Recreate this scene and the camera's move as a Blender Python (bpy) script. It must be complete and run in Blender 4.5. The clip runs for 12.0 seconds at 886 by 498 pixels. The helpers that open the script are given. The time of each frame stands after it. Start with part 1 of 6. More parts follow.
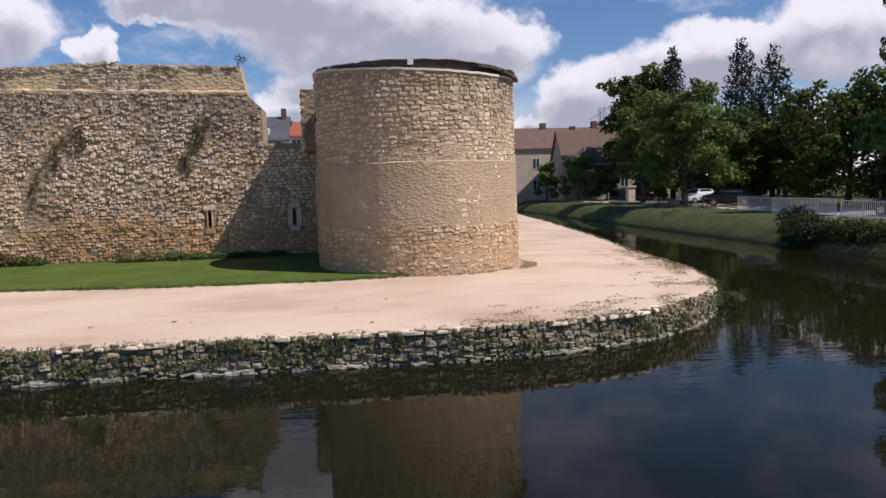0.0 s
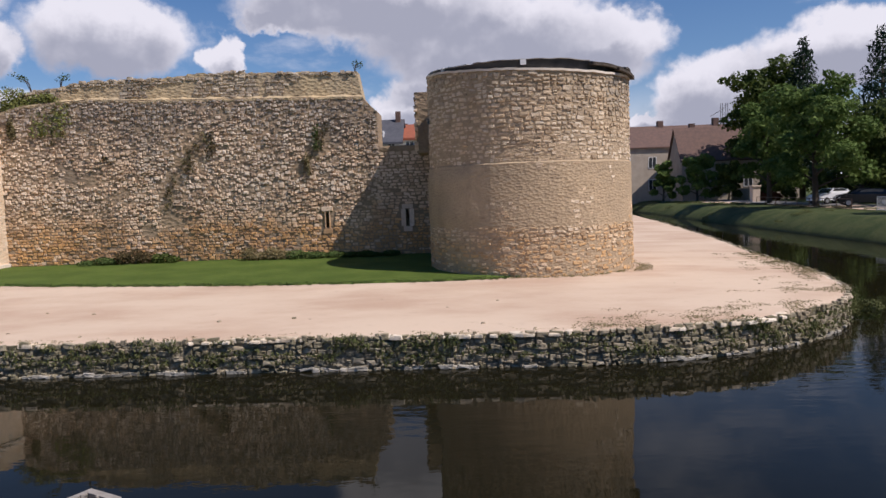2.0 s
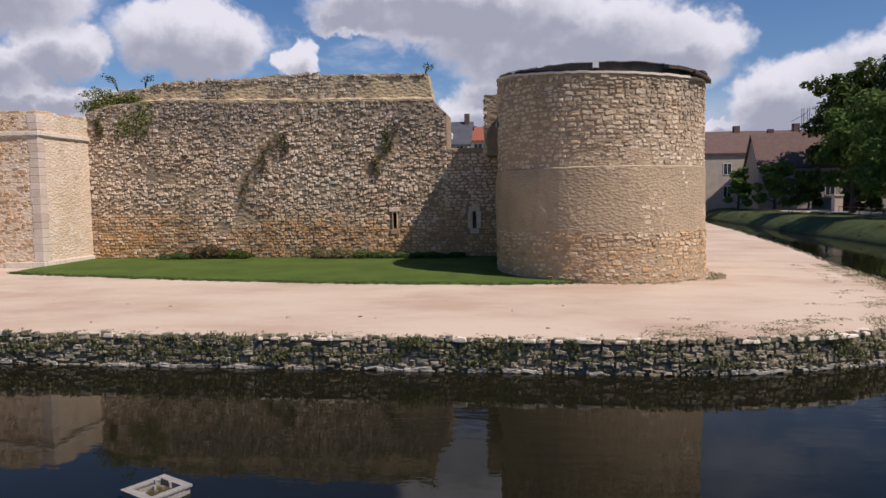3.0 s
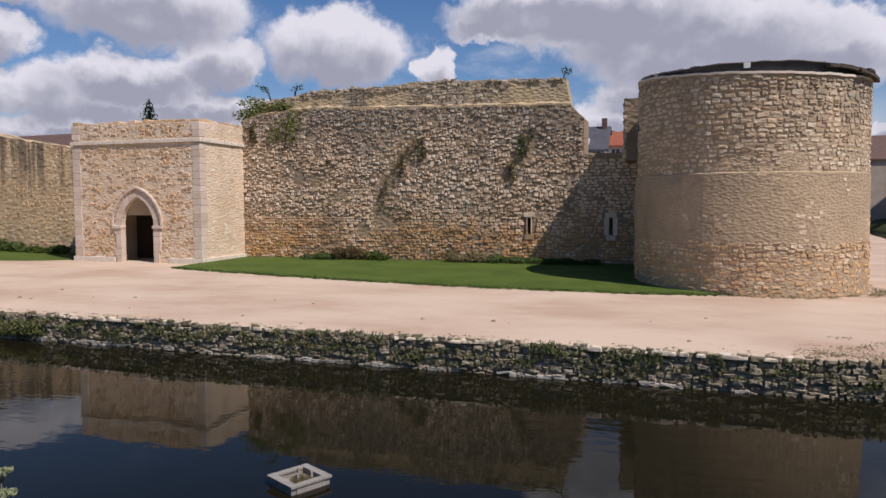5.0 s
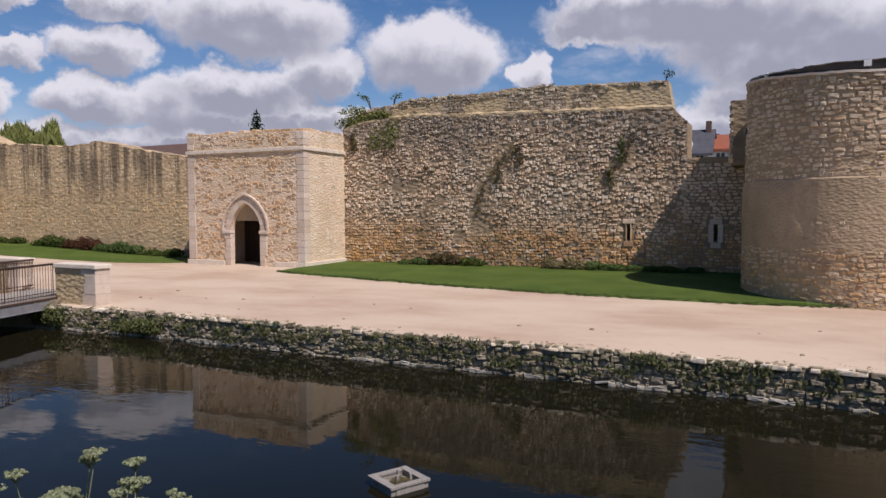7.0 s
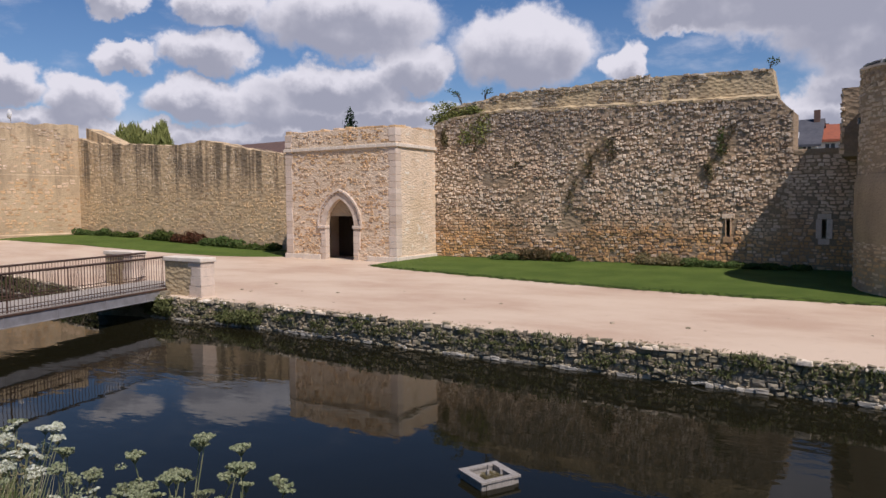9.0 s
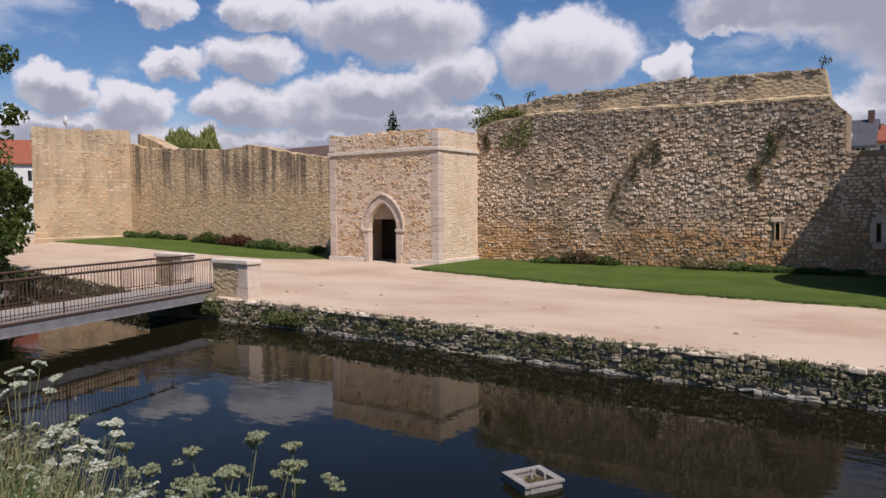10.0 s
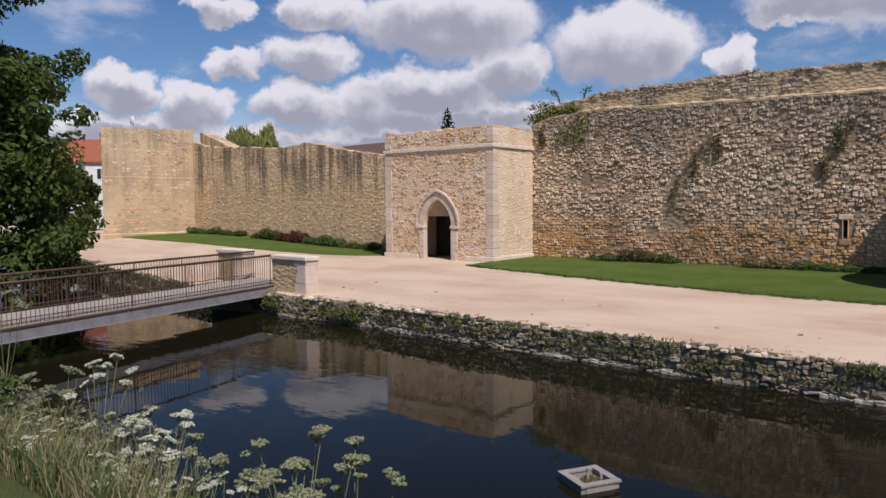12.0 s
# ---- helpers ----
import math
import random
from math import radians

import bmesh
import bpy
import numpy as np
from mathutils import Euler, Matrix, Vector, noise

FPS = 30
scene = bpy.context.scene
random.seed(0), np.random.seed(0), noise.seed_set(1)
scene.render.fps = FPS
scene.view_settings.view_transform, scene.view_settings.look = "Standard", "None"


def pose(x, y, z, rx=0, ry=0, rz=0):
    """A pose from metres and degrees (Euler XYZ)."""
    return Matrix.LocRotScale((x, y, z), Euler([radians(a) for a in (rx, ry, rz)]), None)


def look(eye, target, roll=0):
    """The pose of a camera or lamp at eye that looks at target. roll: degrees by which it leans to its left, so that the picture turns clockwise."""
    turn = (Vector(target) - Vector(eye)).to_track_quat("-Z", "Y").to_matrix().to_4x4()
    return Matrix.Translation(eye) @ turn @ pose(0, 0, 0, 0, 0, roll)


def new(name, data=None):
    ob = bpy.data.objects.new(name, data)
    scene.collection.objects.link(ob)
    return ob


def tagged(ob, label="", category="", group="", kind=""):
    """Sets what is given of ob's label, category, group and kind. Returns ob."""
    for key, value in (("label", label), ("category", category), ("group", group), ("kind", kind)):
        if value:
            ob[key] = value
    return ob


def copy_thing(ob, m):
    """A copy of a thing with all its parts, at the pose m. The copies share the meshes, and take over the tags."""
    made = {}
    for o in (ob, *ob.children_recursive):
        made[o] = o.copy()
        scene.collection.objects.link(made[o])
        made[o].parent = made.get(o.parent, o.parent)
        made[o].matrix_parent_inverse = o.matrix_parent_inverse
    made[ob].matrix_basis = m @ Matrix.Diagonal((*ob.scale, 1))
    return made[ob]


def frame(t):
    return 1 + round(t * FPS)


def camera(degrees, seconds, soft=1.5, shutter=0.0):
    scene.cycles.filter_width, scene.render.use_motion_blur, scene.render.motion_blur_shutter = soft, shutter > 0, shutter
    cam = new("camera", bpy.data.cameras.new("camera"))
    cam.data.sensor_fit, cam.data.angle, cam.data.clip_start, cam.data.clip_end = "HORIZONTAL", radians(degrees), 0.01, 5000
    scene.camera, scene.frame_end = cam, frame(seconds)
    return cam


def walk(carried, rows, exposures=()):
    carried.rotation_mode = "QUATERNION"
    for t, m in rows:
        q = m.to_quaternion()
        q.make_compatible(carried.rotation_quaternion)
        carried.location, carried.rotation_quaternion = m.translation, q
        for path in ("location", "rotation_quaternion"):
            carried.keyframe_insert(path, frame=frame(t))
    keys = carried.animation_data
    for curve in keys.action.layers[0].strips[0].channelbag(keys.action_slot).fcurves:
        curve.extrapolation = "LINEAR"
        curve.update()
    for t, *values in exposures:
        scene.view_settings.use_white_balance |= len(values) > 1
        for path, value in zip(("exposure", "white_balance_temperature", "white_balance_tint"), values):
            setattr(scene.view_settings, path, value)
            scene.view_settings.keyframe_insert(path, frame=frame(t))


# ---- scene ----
cam = camera(63.02, 12.0)
# seconds, eye x y z, yaw, pitch, lean in degrees
ROWS = [
    (0.0, 0.000, 0.000, 2.700, -7.05, -4.78, -1.79),
    (0.5, 0.007, 0.001, 2.694, -4.71, -4.64, -1.87),
    (1.0, 0.014, -0.018, 2.694, -2.38, -4.51, -2.14),
    (1.5, 0.003, 0.008, 2.704, -0.10, -4.59, -2.18),
    (2.0, -0.016, 0.005, 2.710, 1.73, -4.44, -2.01),
    (2.5, -0.031, 0.002, 2.714, 4.14, -4.16, -1.41),
    (3.0, -0.045, 0.007, 2.716, 6.90, -4.13, -0.89),
    (5.0, -0.132, 0.014, 2.705, 17.31, -3.61, -0.21),
    (5.5, -0.147, 0.015, 2.714, 19.15, -3.61, -0.20),
    (6.0, -0.165, -0.007, 2.721, 20.92, -3.52, 0.03),
    (6.5, -0.166, -0.014, 2.726, 22.67, -3.27, -0.11),
    (7.0, -0.173, -0.056, 2.728, 24.82, -3.14, -0.21),
    (7.5, -0.175, -0.042, 2.736, 27.26, -3.17, -0.67),
    (9.5, -0.184, -0.118, 2.747, 33.45, -3.44, -0.29),
    (10.0, -0.184, -0.154, 2.753, 35.22, -3.25, -0.40),
    (10.5, -0.190, -0.185, 2.758, 36.61, -3.34, -0.28),
    (11.0, -0.203, -0.203, 2.768, 37.98, -3.46, -0.39),
    (11.5, -0.205, -0.204, 2.774, 38.97, -3.57, -0.22),
    (12.0, -0.177, -0.224, 2.781, 39.49, -3.50, -0.43),
]


def view(x, y, z, yaw, pitch, lean):
    a, b = radians(yaw), radians(pitch)
    way = Vector((-math.sin(a) * math.cos(b), math.cos(a) * math.cos(b), math.sin(b)))
    return look((x, y, z), Vector((x, y, z)) + way, lean)


walk(cam, [(t, view(*row)) for t, *row in ROWS], [(0.0, 0.13, 6150, 19), (2.5, 0.0, 6150, 19), (6.0, -0.1, 6150, 19), (12.0, -0.09, 6150, 19)])

# ---- world, sun ----
SUN_BEARING, SUN_HEIGHT = 118.0, 54.0
world = bpy.data.worlds.new("sky_world")
scene.world = world
world.use_nodes = True
wn, wl = world.node_tree.nodes, world.node_tree.links
wn.clear()


def wmath(op, a, b=None, c=None, clamp=False):
    n = wn.new("ShaderNodeMath")
    n.operation, n.use_clamp = op, clamp
    for i, v in enumerate((a, b, c)):
        if v is None:
            continue
        if isinstance(v, (int, float)):
            n.inputs[i].default_value = v
        else:
            wl.new(v, n.inputs[i])
    return n.outputs[0]


def wvec(op, a, b=None):
    n = wn.new("ShaderNodeVectorMath")
    n.operation = op
    for i, v in enumerate((a, b)):
        if v is None:
            continue
        if isinstance(v, tuple):
            n.inputs[i].default_value = v
        else:
            wl.new(v, n.inputs[i])
    return n.outputs["Value"] if op == "LENGTH" else n.outputs[0]


tc = wn.new("ShaderNodeTexCoord")
sep = wn.new("ShaderNodeSeparateXYZ")
wl.new(tc.outputs["Generated"], sep.inputs[0])
az = wmath("MULTIPLY", wmath("ARCTAN2", sep.outputs[0], sep.outputs[1]), 57.2958)
el = wmath("MULTIPLY", wmath("ARCSINE", sep.outputs[2]), 57.2958)
comb = wn.new("ShaderNodeCombineXYZ")
wl.new(az, comb.inputs[0])
wl.new(el, comb.inputs[1])
flat = comb.outputs[0]


def wnoise(scale, detail, rough, stretch=(1, 1, 1)):
    n = wn.new("ShaderNodeTexNoise")
    n.inputs["Scale"].default_value, n.inputs["Detail"].default_value, n.inputs["Roughness"].default_value = scale, detail, rough
    wl.new(wvec("MULTIPLY", flat, stretch), n.inputs["Vector"])
    return n.outputs


swirl = wvec("SUBTRACT", wnoise(0.42, 7, 0.58)["Color"], (0.5, 0.5, 0.5))
warped = wvec("ADD", flat, wvec("MULTIPLY", swirl, (4.2, 3.4, 0)))
bodies, shades = [], []


def cloud(bearing, height, wide, tall, grey):
    """A cumulus with its middle at these degrees; grey: how much of its underside is in shade."""
    d = wvec("LENGTH", wvec("MULTIPLY", wvec("SUBTRACT", warped, (bearing, height - 0.15 * tall, 0)), (1 / (1.12 * wide), 1 / (1.2 * tall), 0)))
    bodies.append(d)
    s = wvec("LENGTH", wvec("MULTIPLY", wvec("SUBTRACT", warped, (bearing - 0.12 * wide, height - (1.2 - 0.9 * grey) * tall, 0)), (1 / (1.05 * wide), 1 / (0.95 * tall), 0)))
    shades.append(s)


cloud(-25.3, 12.2, 5.4, 2.6, 0.50)
cloud(-39.1, 14.3, 6.9, 2.3, 0.60)
cloud(-49.6, 11.5, 3.5, 1.4, 0.30)
cloud(-55.5, 10.7, 2.3, 0.9, 0.20)
cloud(-63.1, 8.7, 2.7, 1.5, 0.40)
cloud(-58.0, 7.8, 2.5, 1.4, 0.30)
cloud(-50.5, 8.0, 3.6, 1.6, 0.40)
cloud(-44.9, 8.0, 3.7, 1.8, 0.50)
cloud(-34.1, 10.8, 2.9, 1.8, 0.30)
cloud(-39.8, 9.3, 5.6, 1.7, 0.60)
cloud(-17.7, 10.6, 1.4, 1.5, 0.10)
cloud(-48.7, 14.8, 3.3, 1.3, 0.20)
cloud(-56.2, 14.6, 2.3, 1.0, 0.20)
cloud(-14.4, 13.5, 2.6, 1.1, 1.00)
cloud(-37.8, 7.2, 10.0, 1.1, 0.50)
cloud(-61.9, 5.9, 6.0, 0.9, 0.30)
cloud(-9.7, 14.4, 6.9, 1.8, 1.00)
cloud(3.7, 11.5, 9.4, 3.4, 0.90)
cloud(-4.1, 6.8, 2.6, 1.6, 0.30)
cloud(-1.3, 8.1, 4.3, 1.3, 1.00)
cloud(10.5, 11.3, 5.3, 2.1, 0.15)
cloud(1.3, 12.7, 9.5, 2.6, 0.70)
cloud(19.4, 6.9, 4.5, 2.6, 0.50)
cloud(28.7, 9.2, 7.0, 2.2, 0.40)
cloud(35.5, 10.0, 4.9, 2.7, 0.50)
cloud(16.4, 5.0, 4.3, 0.8, 0.40)
cloud(-62.6, 8.7, 2.1, 1.1, 0.40)
cloud(-4.0, 13.8, 8.0, 2.4, 1.00)
cloud(7.0, 9.6, 7.0, 2.2, 1.00)
cloud(-58.0, 5.0, 12.0, 1.0, 0.30)
cloud(-42.0, 5.4, 10.0, 0.9, 0.40)
cloud(-28.0, 6.0, 8.0, 1.0, 0.40)
cloud(-5.0, 22.5, 5.5, 3.6, 0.40)


def least(fields):
    while len(fields) > 1:
        fields = [wmath("SMOOTH_MIN", fields[i], fields[i + 1], 0.12) if i + 1 < len(fields) else fields[i] for i in range(0, len(fields), 2)]
    return fields[0]


def wramp(v, low, high):
    n = wn.new("ShaderNodeMapRange")
    n.interpolation_type = "SMOOTHSTEP"
    wl.new(v, n.inputs[0])
    n.inputs[1].default_value, n.inputs[2].default_value = low, high
    return n.outputs[0]


def wmix(f, a, b):
    n = wn.new("ShaderNodeMix")
    n.data_type = "RGBA"
    wl.new(f, n.inputs[0])
    for i, v in ((6, a), (7, b)):
        if isinstance(v, tuple):
            n.inputs[i].default_value = (*v, 1)
        else:
            wl.new(v, n.inputs[i])
    return n.outputs[2]


cover = wmath("SUBTRACT", 1.0, wramp(least(bodies), 0.80, 1.10))
wisps = wmath("MULTIPLY", wramp(wnoise(0.13, 8, 0.6, (1, 2.4, 1))["Fac"], 0.5, 0.76), wmath("MULTIPLY", wmath("SUBTRACT", 1.0, wramp(el, 14.0, 20.0)), 0.5))
# thin cloud added mostly above the view to brighten the right-hand water reflection
added_veil = wmath("MULTIPLY", wramp(wnoise(0.09, 7, 0.6, (1, 1.8, 1))["Fac"], 0.36, 0.75), wmath("MULTIPLY", wramp(az, -8.0, 16.0), wmath("MULTIPLY", wramp(el, 13.0, 17.0), 0.45)))
low_haze = wmath("MULTIPLY", wmath("SUBTRACT", 1.0, wramp(el, 2.0, 9.0)), 0.75)
# away from the path's view the same kind of broken cumulus goes on, thinning overhead
far_heaps = wmath("MULTIPLY", wramp(wnoise(0.05, 7, 0.6, (1, 1.6, 1))["Fac"], 0.6, 0.72), wramp(el, 34.0, 46.0))
cover = wmath("MAXIMUM", wmath("MAXIMUM", cover, wmath("MAXIMUM", wisps, low_haze)), wmath("MAXIMUM", added_veil, far_heaps))
grey = wmath("MULTIPLY", wmath("SUBTRACT", 1.0, wramp(least(shades), 0.45, 1.3)), wramp(wnoise(0.2, 4, 0.5)["Fac"], 0.1, 0.5))
sky = wn.new("ShaderNodeTexSky")
sky.sky_type, sky.sun_disc = "NISHITA", False
sky.sun_elevation, sky.sun_rotation = radians(SUN_HEIGHT), radians(SUN_BEARING)
sky.air_density, sky.dust_density, sky.ozone_density = 1.0, 0.15, 5.0
cloud_colour = wmix(grey, (10.2, 10.1, 10.2), (4.7, 4.9, 5.6))
back = wn.new("ShaderNodeBackground")
back.inputs["Strength"].default_value = 0.078
deep = wn.new("ShaderNodeHueSaturation")
deep.inputs["Value"].default_value = 1.06
wl.new(wmath("ADD", 1.1, wmath("MULTIPLY", wramp(el, 12.0, 28.0), 0.4)), deep.inputs["Saturation"])
wl.new(sky.outputs[0], deep.inputs["Color"])
wl.new(wmix(cover, deep.outputs[0], cloud_colour), back.inputs["Color"])
wo = wn.new("ShaderNodeOutputWorld")
wl.new(back.outputs[0], wo.inputs[0])

sun = new("sun", bpy.data.lights.new("sun", "SUN"))
sun.data.energy, sun.data.angle, sun.data.color = 5.0, radians(0.6), (1.0, 0.92, 0.81)
sb, se = radians(SUN_BEARING), radians(SUN_HEIGHT)
TO_SUN = Vector((math.sin(sb) * math.cos(se), math.cos(sb) * math.cos(se), math.sin(se)))
sun.matrix_world = look((60, -20, 80), Vector((60, -20, 80)) - TO_SUN)


# ---- materials ----
class Mat:
    """A small builder round one node material."""

    def __init__(self, name, rough=0.9, metal=0.0, spec=0.3):
        self.m = bpy.data.materials.new(name)
        self.m.use_nodes = True
        self.n, self.l = self.m.node_tree.nodes, self.m.node_tree.links
        self.b = self.n["Principled BSDF"]
        self.b.inputs["Roughness"].default_value = rough
        self.b.inputs["Metallic"].default_value = metal
        self.b.inputs["Specular IOR Level"].default_value = spec
        self.pos = self.n.new("ShaderNodeNewGeometry")

    def put(self, sock, v):
        if isinstance(v, (int, float)):
            sock.default_value = v
        elif isinstance(v, tuple):
            sock.default_value = (*v, 1) if len(sock.default_value) == 4 and len(v) == 3 else v
        else:
            self.l.new(v, sock)

    def math(self, op, a, b=0.0, clamp=False):
        n = self.n.new("ShaderNodeMath")
        n.operation, n.use_clamp = op, clamp
        self.put(n.inputs[0], a)
        self.put(n.inputs[1], b)
        return n.outputs[0]

    def scaled(self, vec):
        n = self.n.new("ShaderNodeVectorMath")
        n.operation = "MULTIPLY"
        self.l.new(self.pos.outputs["Position"], n.inputs[0])
        n.inputs[1].default_value = vec
        return n.outputs[0]

    def noise(self, scale, detail=4, rough=0.55, stretch=(1, 1, 1)):
        n = self.n.new("ShaderNodeTexNoise")
        n.inputs["Scale"].default_value, n.inputs["Detail"].default_value, n.inputs["Roughness"].default_value = scale, detail, rough
        self.l.new(self.scaled(stretch), n.inputs["Vector"])
        return n.outputs["Fac"]

    def cells(self, scale, stretch=(1, 1, 1), feature="F1", out="Distance"):
        n = self.n.new("ShaderNodeTexVoronoi")
        n.feature = feature
        n.inputs["Scale"].default_value = scale
        self.l.new(self.scaled(stretch), n.inputs["Vector"])
        return n.outputs[out]

    def step(self, v, low, high, a=0.0, b=1.0):
        n = self.n.new("ShaderNodeMapRange")
        n.interpolation_type = "SMOOTHSTEP"
        self.put(n.inputs[0], v)
        for i, k in enumerate((low, high, a, b)):
            n.inputs[i + 1].default_value = k
        return n.outputs[0]

    def mix(self, f, a, b, how="MIX"):
        n = self.n.new("ShaderNodeMix")
        n.data_type, n.blend_type = "RGBA", how
        self.put(n.inputs[0], f)
        self.put(n.inputs[6], a)
        self.put(n.inputs[7], b)
        return n.outputs[2]

    def rand(self):
        ob = self.n.new("ShaderNodeObjectInfo")
        return self.math("FRACT", self.math("ADD", ob.outputs["Random"], self.pos.outputs["Random Per Island"]))

    def xyz(self):
        n = self.n.new("ShaderNodeSeparateXYZ")
        self.l.new(self.pos.outputs["Position"], n.inputs[0])
        return n.outputs

    def bump(self, height, strength, distance):
        n = self.n.new("ShaderNodeBump")
        n.inputs["Strength"].default_value, n.inputs["Distance"].default_value = strength, distance
        self.l.new(height, n.inputs["Height"])
        if self.b.inputs["Normal"].links:
            self.l.new(self.b.inputs["Normal"].links[0].from_socket, n.inputs["Normal"])
        self.l.new(n.outputs[0], self.b.inputs["Normal"])

    def colour(self, c):
        self.put(self.b.inputs["Base Color"], c)
        return self


def masonry(name, low, high, turn, pale, dark, lichen=0.35, grain=0.02, run=(0.55, 0.22), top=None, moss=0.0, streak=0.0, patch=0.45):
    """Stone whose colour goes from low (below the height turn) to high, each piece a little apart, with streaks and lichen."""
    m = Mat(name, 0.92, spec=0.2)
    z = m.xyz()[2]
    wob = m.math("ADD", z, m.math("MULTIPLY", m.math("SUBTRACT", m.noise(0.45, 5, 0.6), 0.5), 3.6))
    base = m.mix(m.step(wob, turn - 0.6, turn + 1.0), low, high)
    # broad patches of warmer and of paler stone
    base = m.mix(m.step(m.noise(0.8, 5, 0.65), 0.50, 0.68, 0, patch), base, low)
    base = m.mix(m.math("MULTIPLY", m.step(m.noise(0.4, 4, 0.6, (1, 1, 1.6)), 0.44, 0.58, 0, 0.65), m.step(wob, turn - 0.4, turn + 1.2)), base, pale)
    if top:
        drip = m.math("ADD", z, m.math("MULTIPLY", m.math("SUBTRACT", m.noise(run[0], 5, 0.65, (1, 1, run[1])), 0.5), 8.0))
        base = m.mix(m.step(drip, top[1] - 1.0, top[1] + 1.4, 0, 0.85), base, top[0])
    r = m.rand()
    base = m.mix(m.step(r, 0.6, 1.0, 0, 0.6), base, pale)
    base = m.mix(m.step(r, 0.35, 0.0, 0, 0.7), base, dark)
    stain = m.step(m.noise(run[0], 5, 0.6, (1, 1, run[1])), 0.48, 0.66, 0, lichen)
    base = m.mix(stain, base, (0.12, 0.10, 0.075))
    base = m.mix(m.step(m.noise(2.6, 6, 0.7), 0.52, 0.68, 0, 0.5), base, dark)
    base = m.mix(m.step(m.noise(14, 5, 0.7), 0.35, 0.75, 0, 0.4), base, dark)
    if streak:
        # water stains that run down from the wall top
        runs = m.math("MULTIPLY", m.step(m.math("ADD", m.noise(1.9, 7, 0.7, (1, 1, 0.05)), m.math("MULTIPLY", m.noise(0.5, 3), 0.25)), 0.57, 0.74), m.step(z, 2.2, 5.4))
        base = m.mix(m.math("MULTIPLY", runs, streak), base, (0.11, 0.09, 0.065))
    if moss:
        base = m.mix(m.step(m.noise(1.7, 6, 0.7), 0.42, 0.62, 0, moss), base, (0.075, 0.085, 0.03))
    m.colour(base)
    m.bump(m.noise(22, 6, 0.7), 0.7, grain)
    return m.m


STONE_CURTAIN = masonry("curtain_stone", (0.68, 0.385, 0.155), (0.76, 0.575, 0.40), 1.7, (0.86, 0.73, 0.575), (0.31, 0.21, 0.13), 0.35, top=((0.31, 0.285, 0.25), 5.4), patch=0.3)
STONE_TOWER = masonry("tower_stone", (0.64, 0.40, 0.19), (0.68, 0.52, 0.345), 1.3, (0.78, 0.665, 0.50), (0.28, 0.20, 0.125), 0.4, top=((0.33, 0.285, 0.22), 5.9))
STONE_GATE = masonry("gate_stone", (0.70, 0.46, 0.255), (0.69, 0.455, 0.235), 3.0, (0.80, 0.65, 0.49), (0.36, 0.235, 0.13), 0.2, top=((0.30, 0.25, 0.19), 7.0))
STONE_WEST = masonry("west_stone", (0.74, 0.515, 0.28), (0.72, 0.53, 0.32), 4.0, (0.78, 0.63, 0.44), (0.32, 0.23, 0.145), 0.2, streak=0.85)
STONE_QUAY = masonry("quay_stone", (0.37, 0.315, 0.225), (0.42, 0.335, 0.22), -0.7, (0.46, 0.395, 0.29), (0.15, 0.125, 0.08), 0.35, moss=0.45)
STONE_WASH = masonry("washed_stone", (0.40, 0.37, 0.31), (0.40, 0.37, 0.31), -0.7, (0.52, 0.48, 0.41), (0.17, 0.155, 0.12), 0.2)
STONE_PALE = masonry("pale_rubble", (0.72, 0.60, 0.44), (0.74, 0.63, 0.48), 0.0, (0.80, 0.73, 0.61), (0.42, 0.33, 0.23), 0.2)


def wall_body(name, a, b, dark, scale=4.2, depth=0.05, streaks=0.5, runs=0.0):
    """Mortar and small rubble, for the body of a wall."""
    m = Mat(name, 0.95, spec=0.15)
    cell = m.cells(scale, (1, 1, 1.7))
    big = m.noise(0.5, 5, 0.6)
    c = m.mix(m.step(big, 0.35, 0.68), a, b)
    c = m.mix(m.step(m.noise(0.9, 5, 0.6, (1, 1, 0.15)), 0.5, 0.72, 0, streaks), c, dark)
    c = m.mix(m.step(m.noise(18, 5, 0.7), 0.4, 0.7, 0, 0.35), c, dark)
    c = m.mix(m.step(m.noise(2.2, 6, 0.7), 0.5, 0.7, 0, 0.4), c, dark)
    if runs:
        fall = m.math("MULTIPLY", m.step(m.math("ADD", m.noise(1.9, 7, 0.7, (1, 1, 0.05)), m.math("MULTIPLY", m.noise(0.5, 3), 0.25)), 0.57, 0.74), m.step(m.xyz()[2], 2.2, 5.4))
        c = m.mix(m.math("MULTIPLY", fall, runs), c, (0.11, 0.09, 0.065))
    m.colour(c)
    m.bump(cell, 0.8, depth)
    m.bump(m.noise(16, 6, 0.7), 0.6, 0.02)
    return m.m


MORTAR = wall_body("mortar", (0.36, 0.265, 0.165), (0.28, 0.22, 0.155), (0.14, 0.105, 0.07), streaks=0.35)
MORTAR_TOWER = wall_body("tower_mortar", (0.48, 0.36, 0.225), (0.40, 0.305, 0.195), (0.22, 0.165, 0.11), scale=8.0, depth=0.03, streaks=0.25)
MORTAR_WEST = wall_body("west_mortar", (0.62, 0.455, 0.265), (0.54, 0.395, 0.235), (0.26, 0.20, 0.13), 3.2, 0.04, 0.4, runs=0.75)
PLASTER = wall_body("render_patch", (0.76, 0.61, 0.45), (0.66, 0.51, 0.345), (0.42, 0.31, 0.20), 7.0, 0.03, 0.3)
RENDER = wall_body("buff_render", (0.62, 0.475, 0.30), (0.50, 0.375, 0.235), (0.33, 0.245, 0.155), 9.0, 0.02, 0.35, runs=0.3)
